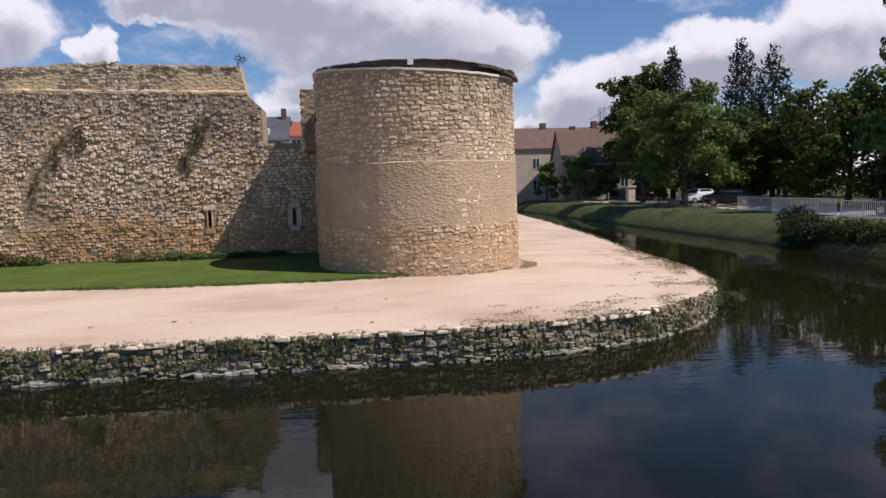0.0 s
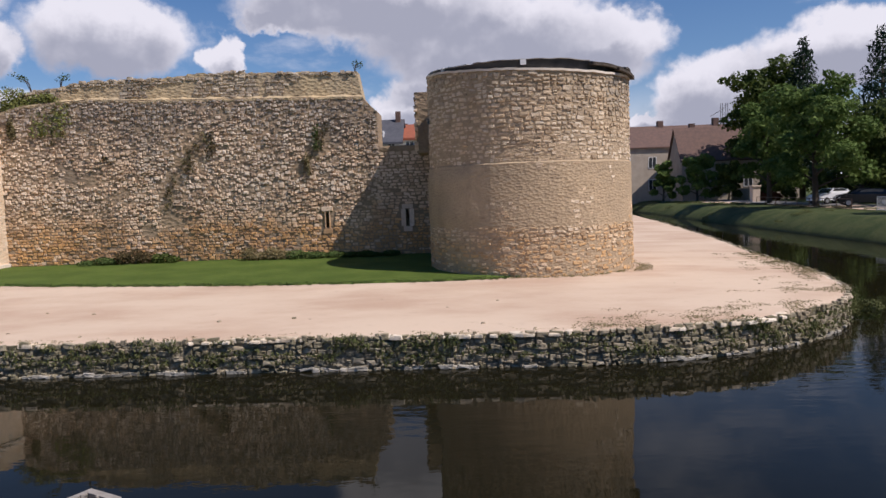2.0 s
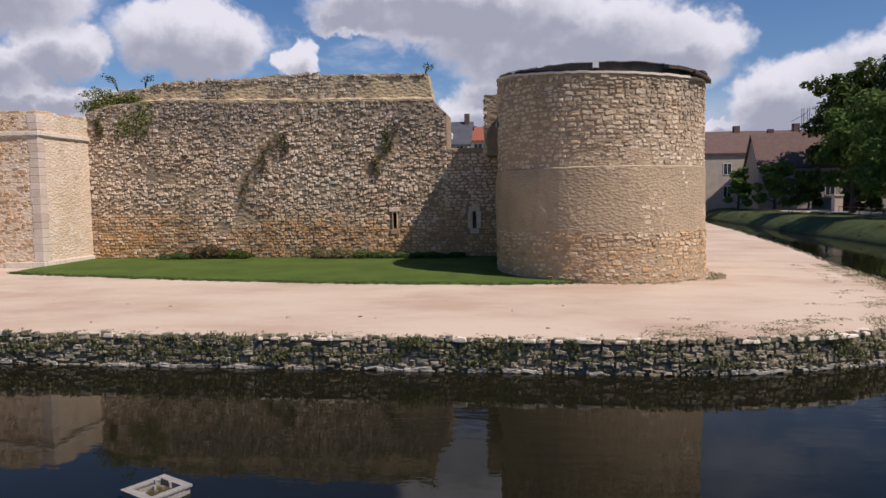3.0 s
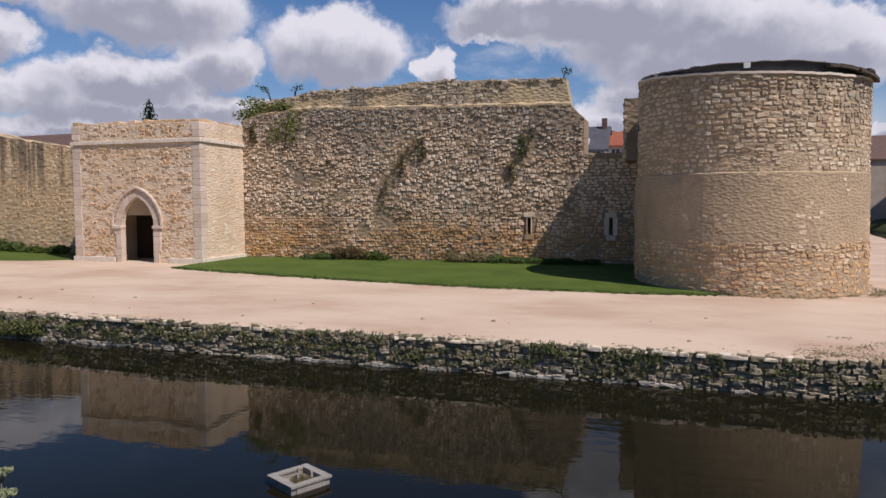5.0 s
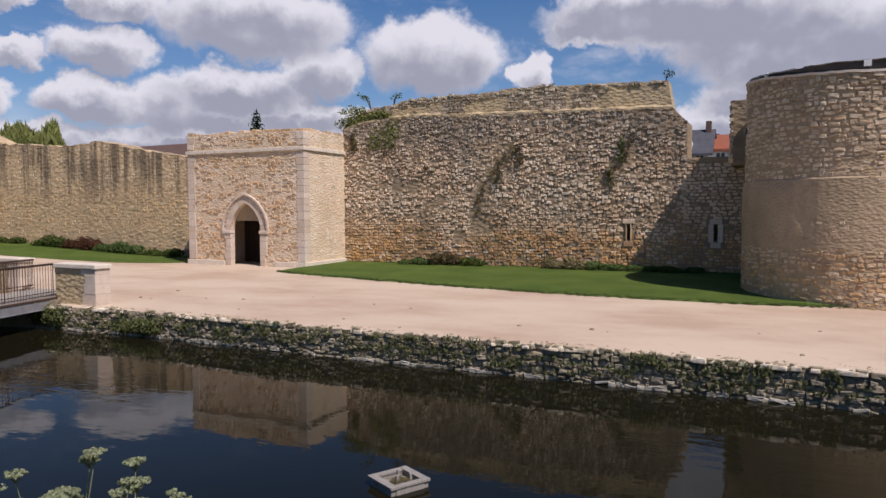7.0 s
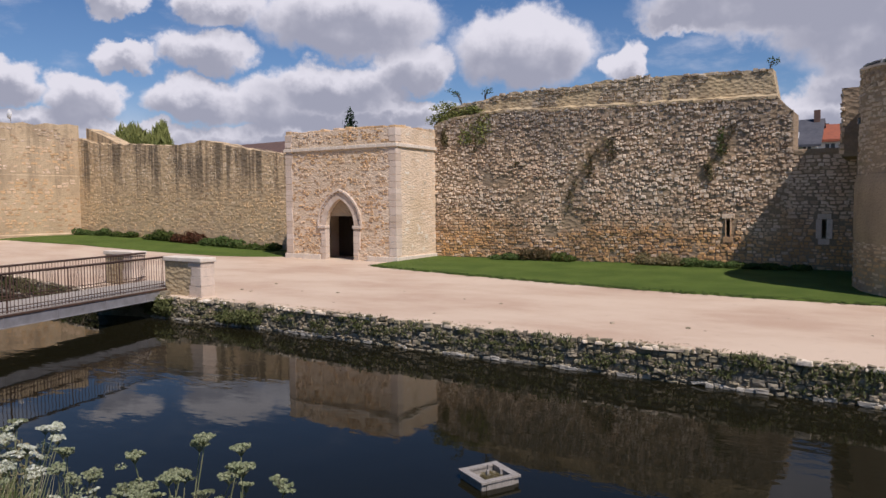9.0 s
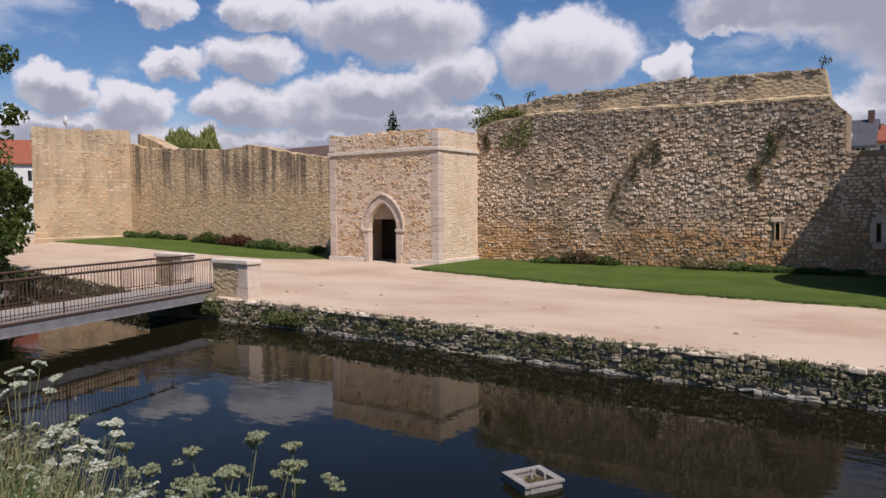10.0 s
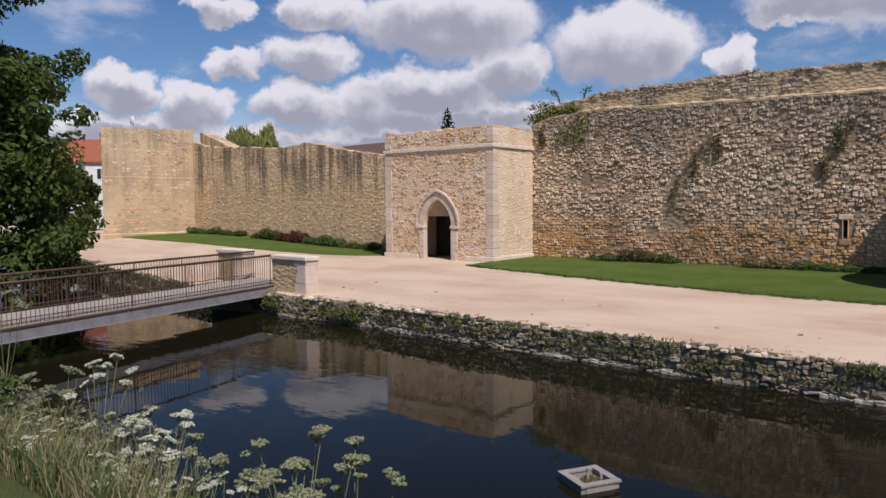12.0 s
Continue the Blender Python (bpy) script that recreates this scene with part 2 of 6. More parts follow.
MORTAR_QUAY = wall_body("quay_mortar", (0.21, 0.18, 0.125), (0.27, 0.235, 0.17), (0.06, 0.056, 0.04), 6.0, 0.05)
RIM_STONE = wall_body("parapet_stone", (0.52, 0.40, 0.235), (0.40, 0.32, 0.21), (0.20, 0.16, 0.105), 5.0, 0.05, 0.5)


def ashlar_mat():
    m = Mat("pale_ashlar", 0.85, spec=0.25)
    r = m.rand()
    c = m.mix(r, (0.72, 0.60, 0.49), (0.56, 0.44, 0.335))
    c = m.mix(m.step(m.noise(5, 6, 0.7), 0.48, 0.7, 0, 0.5), c, (0.44, 0.34, 0.25))
    c = m.mix(m.step(m.noise(1.3, 5, 0.6, (1, 1, 0.3)), 0.5, 0.75, 0, 0.4), c, (0.40, 0.335, 0.265))
    c = m.mix(m.step(m.noise(25, 5, 0.7), 0.4, 0.75, 0, 0.3), c, (0.36, 0.30, 0.23))
    m.colour(c)
    m.bump(m.noise(30, 5, 0.7), 0.4, 0.01)
    return m.m


ASHLAR = ashlar_mat()


def sand_mat():
    m = Mat("sandy_path", 0.95, spec=0.15)
    c = m.mix(m.step(m.noise(0.35, 6, 0.62, (0.55, 1.0, 1)), 0.36, 0.70), (0.56, 0.44, 0.32), (0.44, 0.31, 0.215))
    c = m.mix(m.step(m.noise(3.0, 6, 0.65), 0.55, 0.8, 0, 0.5), c, (0.38, 0.285, 0.215))
    c = m.mix(m.step(m.cells(9.0), 0.06, 0.02, 0, 0.6), c, (0.34, 0.27, 0.2))
    c = m.mix(m.step(m.noise(60, 3, 0.7), 0.45, 0.7, 0, 0.3), c, (0.58, 0.46, 0.37))
    m.colour(c)
    m.bump(m.noise(9, 7, 0.7), 0.5, 0.03)
    return m.m


SAND = sand_mat()


def lawn_mat(name="lawn", a=(0.072, 0.112, 0.015), b=(0.105, 0.15, 0.024), dry=(0.17, 0.16, 0.06), dryness=0.3):
    m = Mat(name, 0.85, spec=0.2)
    c = m.mix(m.step(m.noise(0.6, 5, 0.6), 0.35, 0.65), a, b)
    c = m.mix(m.step(m.noise(7, 5, 0.7), 0.5, 0.75, 0, dryness), c, dry)
    c = m.mix(m.step(m.noise(60, 3, 0.7), 0.4, 0.7, 0, 0.4), c, (0.025, 0.06, 0.012))
    m.colour(c)
    m.bump(m.noise(45, 4, 0.7), 0.8, 0.05)
    return m.m


LAWN = lawn_mat()
# far bank grass: the shade of the trees is put into its darker colour
BANK_SHADE = lawn_mat("shaded_bank_grass", (0.034, 0.05, 0.013), (0.072, 0.082, 0.027), (0.17, 0.15, 0.07), 0.5)
BANK_NEAR = lawn_mat("near_bank_grass", (0.085, 0.115, 0.028), (0.15, 0.165, 0.055), (0.24, 0.21, 0.10), 0.5)


def water_mat():
    m = Mat("moat_water", 0.02, spec=0.22)
    m.b.inputs["IOR"].default_value = 1.31
    m.colour(m.mix(m.noise(0.12, 4), (0.007, 0.0068, 0.0035), (0.013, 0.0115, 0.0055)))
    calm = m.step(m.noise(0.16, 3, 0.5), 0.5, 0.68, 0.12, 1.0)
    m.bump(m.math("MULTIPLY", m.noise(2.6, 3, 0.5, (0.7, 1.5, 1)), calm), 0.4, 0.03)
    m.bump(m.noise(0.7, 2, 0.5), 0.12, 0.03)
    return m.m


WATER = water_mat()


def leaf_mat(name, a, b, rough=0.72, through_light=0.3):
    m = Mat(name, rough, spec=0.15)
    r = m.rand()
    c = m.mix(r, a, b)
    c = m.mix(m.step(m.noise(0.5, 3), 0.35, 0.7, 0, 0.5), c, a)
    m.colour(c)
    t = m.n.new("ShaderNodeBsdfTranslucent")
    m.l.new(c, t.inputs["Color"])
    mixer = m.n.new("ShaderNodeMixShader")
    mixer.inputs[0].default_value = through_light
    m.l.new(m.b.outputs[0], mixer.inputs[1])
    m.l.new(t.outputs[0], mixer.inputs[2])
    m.l.new(mixer.outputs[0], m.n["Material Output"].inputs[0])
    return m.m


LEAF_GREEN = leaf_mat("broad_leaf", (0.07, 0.12, 0.025), (0.16, 0.22, 0.06))
LEAF_DARK = leaf_mat("dark_leaf", (0.042, 0.066, 0.014), (0.115, 0.145, 0.034))
LEAF_FIR = leaf_mat("fir_needles", (0.016, 0.034, 0.018), (0.04, 0.066, 0.032), through_light=0.1)
LEAF_WILLOW = leaf_mat("willow_leaf", (0.17, 0.19, 0.055), (0.34, 0.35, 0.12))
LEAF_DRY = leaf_mat("dry_herb", (0.15, 0.125, 0.055), (0.32, 0.265, 0.14))
LEAF_RED = leaf_mat("red_shrub", (0.07, 0.035, 0.02), (0.16, 0.06, 0.03))
LEAF_BROWN = leaf_mat("brown_herb", (0.07, 0.055, 0.025), (0.14, 0.105, 0.05))
LEAF_HERB = leaf_mat("herb_leaf", (0.06, 0.10, 0.025), (0.14, 0.18, 0.06))
UMBEL = leaf_mat("umbel_bloom", (0.42, 0.44, 0.30), (0.72, 0.72, 0.62), 0.8, 0.2)
SEED_HEAD = leaf_mat("umbel_seed", (0.19, 0.22, 0.11), (0.36, 0.37, 0.23), 0.8, 0.2)
BANK_DRY = leaf_mat("bank_dry_herb", (0.20, 0.175, 0.085), (0.44, 0.38, 0.22))
LEAF_IVY = leaf_mat("ivy_leaf", (0.02, 0.034, 0.01), (0.055, 0.075, 0.022))
MOSS = leaf_mat("quay_weed", (0.075, 0.09, 0.028), (0.19, 0.195, 0.08))


def plain(name, a, b, rough=0.7, metal=0.0, scale=6.0, bump=0.3, dist=0.01, stretch=(1, 1, 1)):
    m = Mat(name, rough, metal, 0.4)
    c = m.mix(m.step(m.noise(scale, 5, 0.65, stretch), 0.3, 0.7), a, b)
    c = m.mix(m.step(m.noise(scale * 7, 3, 0.7), 0.5, 0.8, 0, 0.35), c, tuple(0.55 * v for v in a))
    m.colour(c)
    if bump:
        m.bump(m.noise(scale * 4, 5, 0.7, stretch), bump, dist)
    return m.m


PALE = plain("pale_limestone", (0.72, 0.635, 0.52), (0.62, 0.53, 0.42), 0.85, 0, 3, 0.3, 0.01)
BARK = plain("bark", (0.09, 0.07, 0.05), (0.05, 0.04, 0.03), 0.95, 0, 5, 0.8, 0.04, (1, 1, 0.3))
STEM = plain("stem", (0.13, 0.16, 0.06), (0.22, 0.2, 0.1), 0.7, 0, 12, 0)
RUST = plain("brown_paint", (0.13, 0.075, 0.05), (0.085, 0.055, 0.042), 0.55, 0.3, 8, 0.2)
DECK = plain("deck_plank", (0.36, 0.32, 0.27), (0.27, 0.24, 0.20), 0.85, 0, 5, 0.4, 0.008, (1, 5, 1))
STEEL = plain("grey_beam", (0.30, 0.29, 0.29), (0.22, 0.21, 0.21), 0.6, 0.2, 3, 0.2)
OLD_WOOD = plain("weathered_wood", (0.33, 0.30, 0.26), (0.22, 0.20, 0.17), 0.9, 0, 7, 0.5, 0.01, (1, 6, 1))
DOOR_WOOD = plain("dark_door_wood", (0.06, 0.042, 0.03), (0.035, 0.026, 0.02), 0.7, 0, 9, 0.4, 0.01, (6, 6, 0.6))
SLATE = plain("slate_roof", (0.055, 0.058, 0.068), (0.085, 0.085, 0.095), 0.75, 0, 2.5, 0.3, 0.02)
SHEET = plain("dark_roof_sheet", (0.035, 0.037, 0.042), (0.06, 0.06, 0.065), 0.45, 0.4, 2, 0.1)
TILE_RED = plain("orange_tile", (0.32, 0.095, 0.045), (0.23, 0.075, 0.042), 0.8, 0, 3, 0.4, 0.03)
TILE_BROWN = plain("brown_tile", (0.14, 0.083, 0.062), (0.10, 0.063, 0.05), 0.85, 0, 2, 0.4, 0.03)
HOUSE_CREAM = plain("cream_plaster", (0.44, 0.375, 0.295), (0.37, 0.31, 0.24), 0.9, 0, 0.8, 0.1)
HOUSE_WHITE = plain("white_plaster", (0.74, 0.72, 0.68), (0.66, 0.64, 0.6), 0.9, 0, 0.8, 0.1)
FRAME_WHITE = plain("white_frame", (0.75, 0.75, 0.73), (0.68, 0.68, 0.66), 0.5, 0, 5, 0)
PANE = plain("dark_pane", (0.03, 0.035, 0.04), (0.05, 0.055, 0.06), 0.08, 0, 1, 0)
CAR_BLUE = plain("dark_blue_lacquer", (0.012, 0.014, 0.028), (0.016, 0.018, 0.034), 0.18, 0.3, 1, 0)
CAR_WHITE = plain("white_lacquer", (0.72, 0.73, 0.75), (0.68, 0.69, 0.71), 0.2, 0, 1, 0)
CAR_BLACK = plain("black_lacquer", (0.02, 0.02, 0.022), (0.025, 0.025, 0.028), 0.2, 0.2, 1, 0)
RUBBER = plain("tyre_rubber", (0.02, 0.02, 0.02), (0.03, 0.03, 0.03), 0.85, 0, 9, 0)
ALLOY = plain("wheel_alloy", (0.5, 0.5, 0.52), (0.42, 0.42, 0.44), 0.35, 0.9, 4, 0)
LAMP_RED = plain("red_lens", (0.3, 0.01, 0.01), (0.25, 0.01, 0.01), 0.2, 0, 4, 0)
ROAD = plain("grey_road", (0.22, 0.21, 0.20), (0.17, 0.165, 0.16), 0.9, 0, 1.5, 0.3, 0.01)
MUD = plain("moat_bed", (0.06, 0.05, 0.03), (0.045, 0.04, 0.025), 0.95, 0, 1.5, 0.2)
ZINC = plain("rail_metal", (0.50, 0.50, 0.49), (0.40, 0.40, 0.39), 0.5, 0.1, 4, 0)


# ---- building helpers ----
def mesh_of(name, verts, faces, mat, smooth=False):
    me = bpy.data.meshes.new(name)
    me.from_pydata([tuple(v) for v in verts], [], [tuple(f) for f in faces])
    me.materials.append(mat)
    if smooth:
        me.shade_smooth()
    me.update()
    return me


def put(name, verts, faces, mat, parent=None, label="", smooth=False):
    ob = new(name, mesh_of(name, verts, faces, mat, smooth))
    ob.parent = parent
    return tagged(ob, label)


def from_bm(name, bm, mat, parent=None, label="", smooth=False):
    bmesh.ops.recalc_face_normals(bm, faces=bm.faces)
    me = bpy.data.meshes.new(name)
    bm.to_mesh(me)
    bm.free()
    me.materials.append(mat)
    if smooth:
        me.shade_smooth()
    ob = new(name, me)
    ob.parent = parent
    return tagged(ob, label)


def root(name, label, category, group="", kind=""):
    return tagged(new(name), label, category, group, kind)


def add_box(bm, x0, x1, y0, y1, z0, z1, bevel=0.0, m=None):
    r = bmesh.ops.create_cube(bm, size=1.0)
    vs = r["verts"]
    bmesh.ops.scale(bm, vec=(x1 - x0, y1 - y0, z1 - z0), verts=vs)
    bmesh.ops.translate(bm, vec=((x0 + x1) / 2, (y0 + y1) / 2, (z0 + z1) / 2), verts=vs)
    if bevel:
        es = list({e for v in vs for e in v.link_edges})
        r = bmesh.ops.bevel(bm, geom=es, offset=bevel, segments=2, affect="EDGES", profile=0.6)
        vs = list({v for f in r["faces"] for v in f.verts} | {v for v in vs if v.is_valid})
    if m is not None:
        bmesh.ops.transform(bm, matrix=m, verts=vs)
    return vs


def box(name, x0, x1, y0, y1, z0, z1, mat, parent=None, bevel=0.0, label="", m=None):
    bm = bmesh.new()
    add_box(bm, x0, x1, y0, y1, z0, z1, bevel, m)
    return from_bm(name, bm, mat, parent, label)


def tube_data(points, radii, sides=6):
    """Verts and faces of a tapered tube along points."""
    vs, fs = [], []
    for i, p in enumerate(points):
        p = Vector(p)
        d = Vector(points[min(i + 1, len(points) - 1)]) - Vector(points[max(i - 1, 0)])
        d.normalize()
        a = d.orthogonal().normalized()
        b = d.cross(a)
        for k in range(sides):
            t = 2 * math.pi * k / sides
            vs.append(p + (a * math.cos(t) + b * math.sin(t)) * radii[i])
    for i in range(len(points) - 1):
        for k in range(sides):
            fs.append((i * sides + k, i * sides + (k + 1) % sides, (i + 1) * sides + (k + 1) % sides, (i + 1) * sides + k))
    fs.append(tuple(range(sides))[::-1])
    fs.append(tuple((len(points) - 1) * sides + k for k in range(sides)))
    return vs, fs


def join_data(chunks):
    vs, fs = [], []
    for v, f in chunks:
        o = len(vs)
        vs += list(v)
        fs += [tuple(i + o for i in q) for q in f]
    return vs, fs


# ---- stones: a few alike blocks, laid in courses ----
def stone_template(seed, round_off, face=0.76):
    r = random.Random(seed)
    n = 7
    outline = []
    corners = [(-.5, -.5), (0.05, -.5), (.5, -.5), (.5, .1), (.5, .5), (-.1, .5), (-.5, .5)]
    for i, (x, y) in enumerate(corners):
        k = 1 - r.uniform(0.0, round_off)
        outline.append((x * k + r.uniform(-.04, .04), y * k + r.uniform(-.05, .05)))
    vs = [(x, y, 0.0) for x, y in outline]
    vs += [(x * 0.99, y * 0.99, 0.55 + r.uniform(-.12, .12)) for x, y in outline]
    vs += [(x * face + r.uniform(-.02, .02), y * (face - 0.03) + r.uniform(-.02, .02), 0.95 + r.uniform(-.14, .14)) for x, y in outline]
    vs.append((r.uniform(-.08, .08), r.uniform(-.08, .08), 1.0 + r.uniform(-.1, .15)))
    fs = []
    for k in range(n):
        j = (k + 1) % n
        fs += [(k, j, n + j, n + k), (n + k, n + j, 2 * n + j, 2 * n + k), (2 * n + k, 2 * n + j, 3 * n)]
    return np.array(vs), fs


STONES = [stone_template(40 + i, 0.3) for i in range(14)]
FLATS = [stone_template(140 + i, 0.34, 0.9) for i in range(18)]


def lay(u0, u1, v0, v1, high, wide, rng, wobble=0.02, skew=0.0):
    """Courses of stones over a stretch: middles and sizes (u, v, w, h)."""
    out, v = [], v0
    while v < v1 - 0.04:
        h = min(rng.uniform(*high), v1 - v)
        u = u0 - rng.uniform(0, wide[1])
        while u < u1:
            w = (wide[0] + (wide[1] - wide[0]) * rng.random() ** 1.5) * (0.75 + 0.5 * h / high[1])
            lift = rng.uniform(-wobble, wobble) + skew * math.sin(u * 0.7)
            if h > 0.135 and w < 0.24 and rng.random() < 0.35:
                cut = rng.uniform(0.35, 0.65) * h
                out += [(u + w / 2, v + cut / 2 + lift, w, cut), (u + w / 2, v + (h + cut) / 2 + lift, w, h - cut)]
            else:
                out.append((u + w / 2, v + h / 2 + lift, w, h * rng.uniform(0.86, 1.12)))
            u += w
        v += h
    return out


def set_stones(owner, laid, place, mat, rng, depth, near, gap=0.01, kinds=FLATS, name="stone", limit=300):
    """place(u, v) gives a point, the way along and the way out. near(u, v) picks those that become parts of their own; the rest is one mesh."""
    meshes = [mesh_of(name, v, f, mat) for v, f in kinds]
    vs, fs, made, off = [], [], 0, 0
    for u, v, w, h in laid:
        got = place(u, v)
        if got is None:
            continue
        p, along, out = got
        k = rng.randrange(len(kinds))
        d = rng.uniform(*depth)
        spin = rng.uniform(-0.14, 0.14)
        up = out.cross(along)
        a = along * math.cos(spin) + up * math.sin(spin)
        b = up * math.cos(spin) - along * math.sin(spin)
        m = Matrix.Identity(4)
        for i in range(3):
            m[i][0], m[i][1], m[i][2], m[i][3] = a[i] * max(w - gap, 0.04), b[i] * max(h - gap, 0.04), out[i] * (d + 0.05), p[i] - out[i] * 0.05
        if made < limit and near(u, v):
            ob = new(name, meshes[k])
            ob.parent = owner
            ob.matrix_world = m
            made += 1
        else:
            mm = np.array(m)
            t, f = kinds[k]
            vs.append(t @ mm[:3, :3].T + mm[:3, 3])
            fs += [tuple(i + off for i in q) for q in f]
            off += len(t)
    if vs:
        me = bpy.data.meshes.new(name + "work")
        me.from_pydata(np.concatenate(vs).tolist(), [], fs)
        me.materials.append(mat)
        ob = tagged(new("stonework", me), kind="stuff")
        ob.parent = owner
    return made


X, Y, Z = Vector((1, 0, 0)), Vector((0, 1, 0)), Vector((0, 0, 1))


# ---- foliage ----
def leaf_cloud(count, blobs, size, rng, hang=0.0, aspect=0.55):
    """Many small bent leaf clumps inside uneven blobs (centre, radii)."""
    weight = np.array([b[1][0] * b[1][1] * b[1][2] for b in blobs]) ** 0.7
    pick = rng.choice(len(blobs), count, p=weight / weight.sum())
    c = np.array([b[0] for b in blobs])[pick]
    r = np.array([b[1] for b in blobs])[pick]
    d = rng.normal(size=(count, 3))
    d /= np.linalg.norm(d, axis=1, keepdims=True)
    rad = rng.uniform(0.25, 1.06, size=(count, 1)) ** 0.5
    p = c + d * r * rad
    n = d + rng.normal(scale=0.6, size=(count, 3)) + np.array([0, 0, 0.25])
    n /= np.linalg.norm(n, axis=1, keepdims=True)
    t = np.cross(n, rng.normal(size=(count, 3)))
    t /= np.linalg.norm(t, axis=1, keepdims=True)
    t[:, 2] -= hang
    b = np.cross(n, t)
    s = rng.uniform(0.6, 1.3, size=(count, 1)) * size
    a0, a1 = p - t * s, p + t * s
    s0, s1 = p + b * s * aspect + n * s * 0.12, p - b * s * aspect + n * s * 0.12
    vs = np.stack([a0, s0, a1, s1], 1).reshape(-1, 3)
    i = np.arange(count) * 4
    fs = np.concatenate([np.stack([i, i + 1, i + 2], 1), np.stack([i, i + 2, i + 3], 1)])
    return vs, fs


def put_leaves(name, vs, fs, mat, parent, label="", kind=""):
    me = bpy.data.meshes.new(name)
    me.from_pydata(vs.tolist(), [], fs.tolist())
    me.materials.append(mat)
    ob = new(name, me)
    ob.parent = parent
    return tagged(ob, label, kind=kind)


def broad_tree(name, x, y, z, high, wide, mat, seed, leaves=7000, size=0.22, label="", low=0.18, group="", limbs=11):
    rng = np.random.default_rng(seed)
    rnd = random.Random(seed)
    t = root(name, label, "tree", group)
    t.location = (x, y, z)
    chunks = []
    bend = Vector((rnd.uniform(-.4, .4), rnd.uniform(-.4, .4), 0))
    trunk = [Vector((0, 0, -0.3)), Vector((0, 0, 0.1)), bend * 0.4 + Z * high * 0.25, bend + Z * high * 0.55, bend * 1.2 + Z * high * 0.85]
    r0 = 0.028 * high
    chunks.append(tube_data(trunk, [r0 * 1.5, r0, r0 * 0.75, r0 * 0.45, r0 * 0.12], 8))
    blobs = []
    for i in range(limbs):
        part_up = i / (limbs - 1)
        a = i * 2.4 + rnd.uniform(-.4, .4)
        h = high * (low + 0.12 + (0.78 - low) * part_up)
        reach = wide * (0.36 - 0.24 * abs(part_up - 0.3)) * rnd.uniform(0.75, 1.1)
        end = Vector((math.cos(a) * reach, math.sin(a) * reach, h + 0.04 * high))
        start = bend * (h / high) + Z * (h * 0.72)
        chunks.append(tube_data([start, (start + end) / 2 + Z * 0.2, end], [r0 * 0.4, r0 * 0.22, r0 * 0.05], 5))
        k = wide * rnd.uniform(0.11, 0.18)
        blobs.append((tuple(end), (k, k, k * rnd.uniform(0.6, 0.9))))
        for _ in range(6):
            o = Vector((rnd.uniform(-1, 1), rnd.uniform(-1, 1), rnd.uniform(-.6, .7))) * k
            q = k * rnd.uniform(0.25, 0.5)
            blobs.append((tuple(end + o), (q, q, q * 0.55)))
    blobs.append(((bend.x, bend.y, high * 0.62), (wide * 0.22, wide * 0.22, high * 0.25)))
    blobs.append(((bend.x, bend.y, high * 0.86), (wide * 0.15, wide * 0.15, high * 0.11)))
    put("trunk", *join_data(chunks), BARK, t, smooth=True)
    put_leaves("crown", *leaf_cloud(leaves, blobs, size, rng), mat, t)
    return t


def fir_tree(x, y, z, high, wide, seed, mat=None, leaves=9000, label="", size=0.3):
    rng = np.random.default_rng(seed)
    rnd = random.Random(seed)
    t = root("conifer_tree", label, "tree")
    t.location = (x, y, z)
    chunks = [tube_data([(0, 0, -0.3), (0, 0, high * 0.5), (0, 0, high * 0.99)], [high * 0.02, high * 0.012, 0.02], 7)]
    blobs = []
    tiers = 13
    for i in range(tiers):
        h = high * (0.14 + 0.83 * i / (tiers - 1))
        reach = wide * 0.62 * (1 - (i / tiers) ** 1.3) * rnd.uniform(0.8, 1.15) + 0.15
        for k in range(5):
            a = k * 1.257 + i * 0.7 + rnd.uniform(-.25, .25)
            e = Vector((math.cos(a) * reach, math.sin(a) * reach, h - 0.14 * reach))
            chunks.append(tube_data([(0, 0, h), tuple(e)], [0.05, 0.015], 4))
            mid = e * 0.62 + Vector((0, 0, h * 0.38))
            blobs.append((tuple(mid), (reach * 0.45 + 0.12, reach * 0.45 + 0.12, high * 0.045 + 0.12)))
    put("trunk", *join_data(chunks), BARK, t, smooth=True)
    put_leaves("crown", *leaf_cloud(leaves, blobs, size, rng, hang=0.3, aspect=0.3), mat or LEAF_FIR, t)
    return t


# ---- ground, moat ----
WATER_Z = -1.04


def sampled(points, step):
    """Points of a smooth line through the given ones, about step apart."""
    pts = [Vector(p) for p in points]
    out = []
    for i in range(len(pts) - 1):
        p0, p1, p2, p3 = pts[max(i - 1, 0)], pts[i], pts[i + 1], pts[min(i + 2, len(pts) - 1)]
        n = max(1, int((p2 - p1).length / step))
        for k in range(n):
            t = k / n
            out.append(0.5 * (2 * p1 + (p2 - p0) * t + (2 * p0 - 5 * p1 + 4 * p2 - p3) * t * t + (3 * p1 - p0 - 3 * p2 + p3) * t ** 3))
    return out + [pts[-1]]


QUAY = sampled([(-120, 27), (-70, 24.5), (-45, 19.4), (-39, 17.9), (-33, 16.95), (-28.5, 16.1), (-24.8, 15.6), (-21, 15.6), (-17, 15.75), (-11, 15.5), (-5, 15.4), (0, 15.3), (3, 15.25), (5.2, 15.65), (7.4, 16.6), (9.2, 18.1),
                (10.5, 20.2), (11.2, 22.6), (11.7, 25.5), (12.3, 31), (14.0, 42), (16.4, 63), (19, 90), (22, 130), (24, 180)], 0.55)
TOWER_X, TOWER_Y, TOWER_R = 2.43, 26.9, 3.7


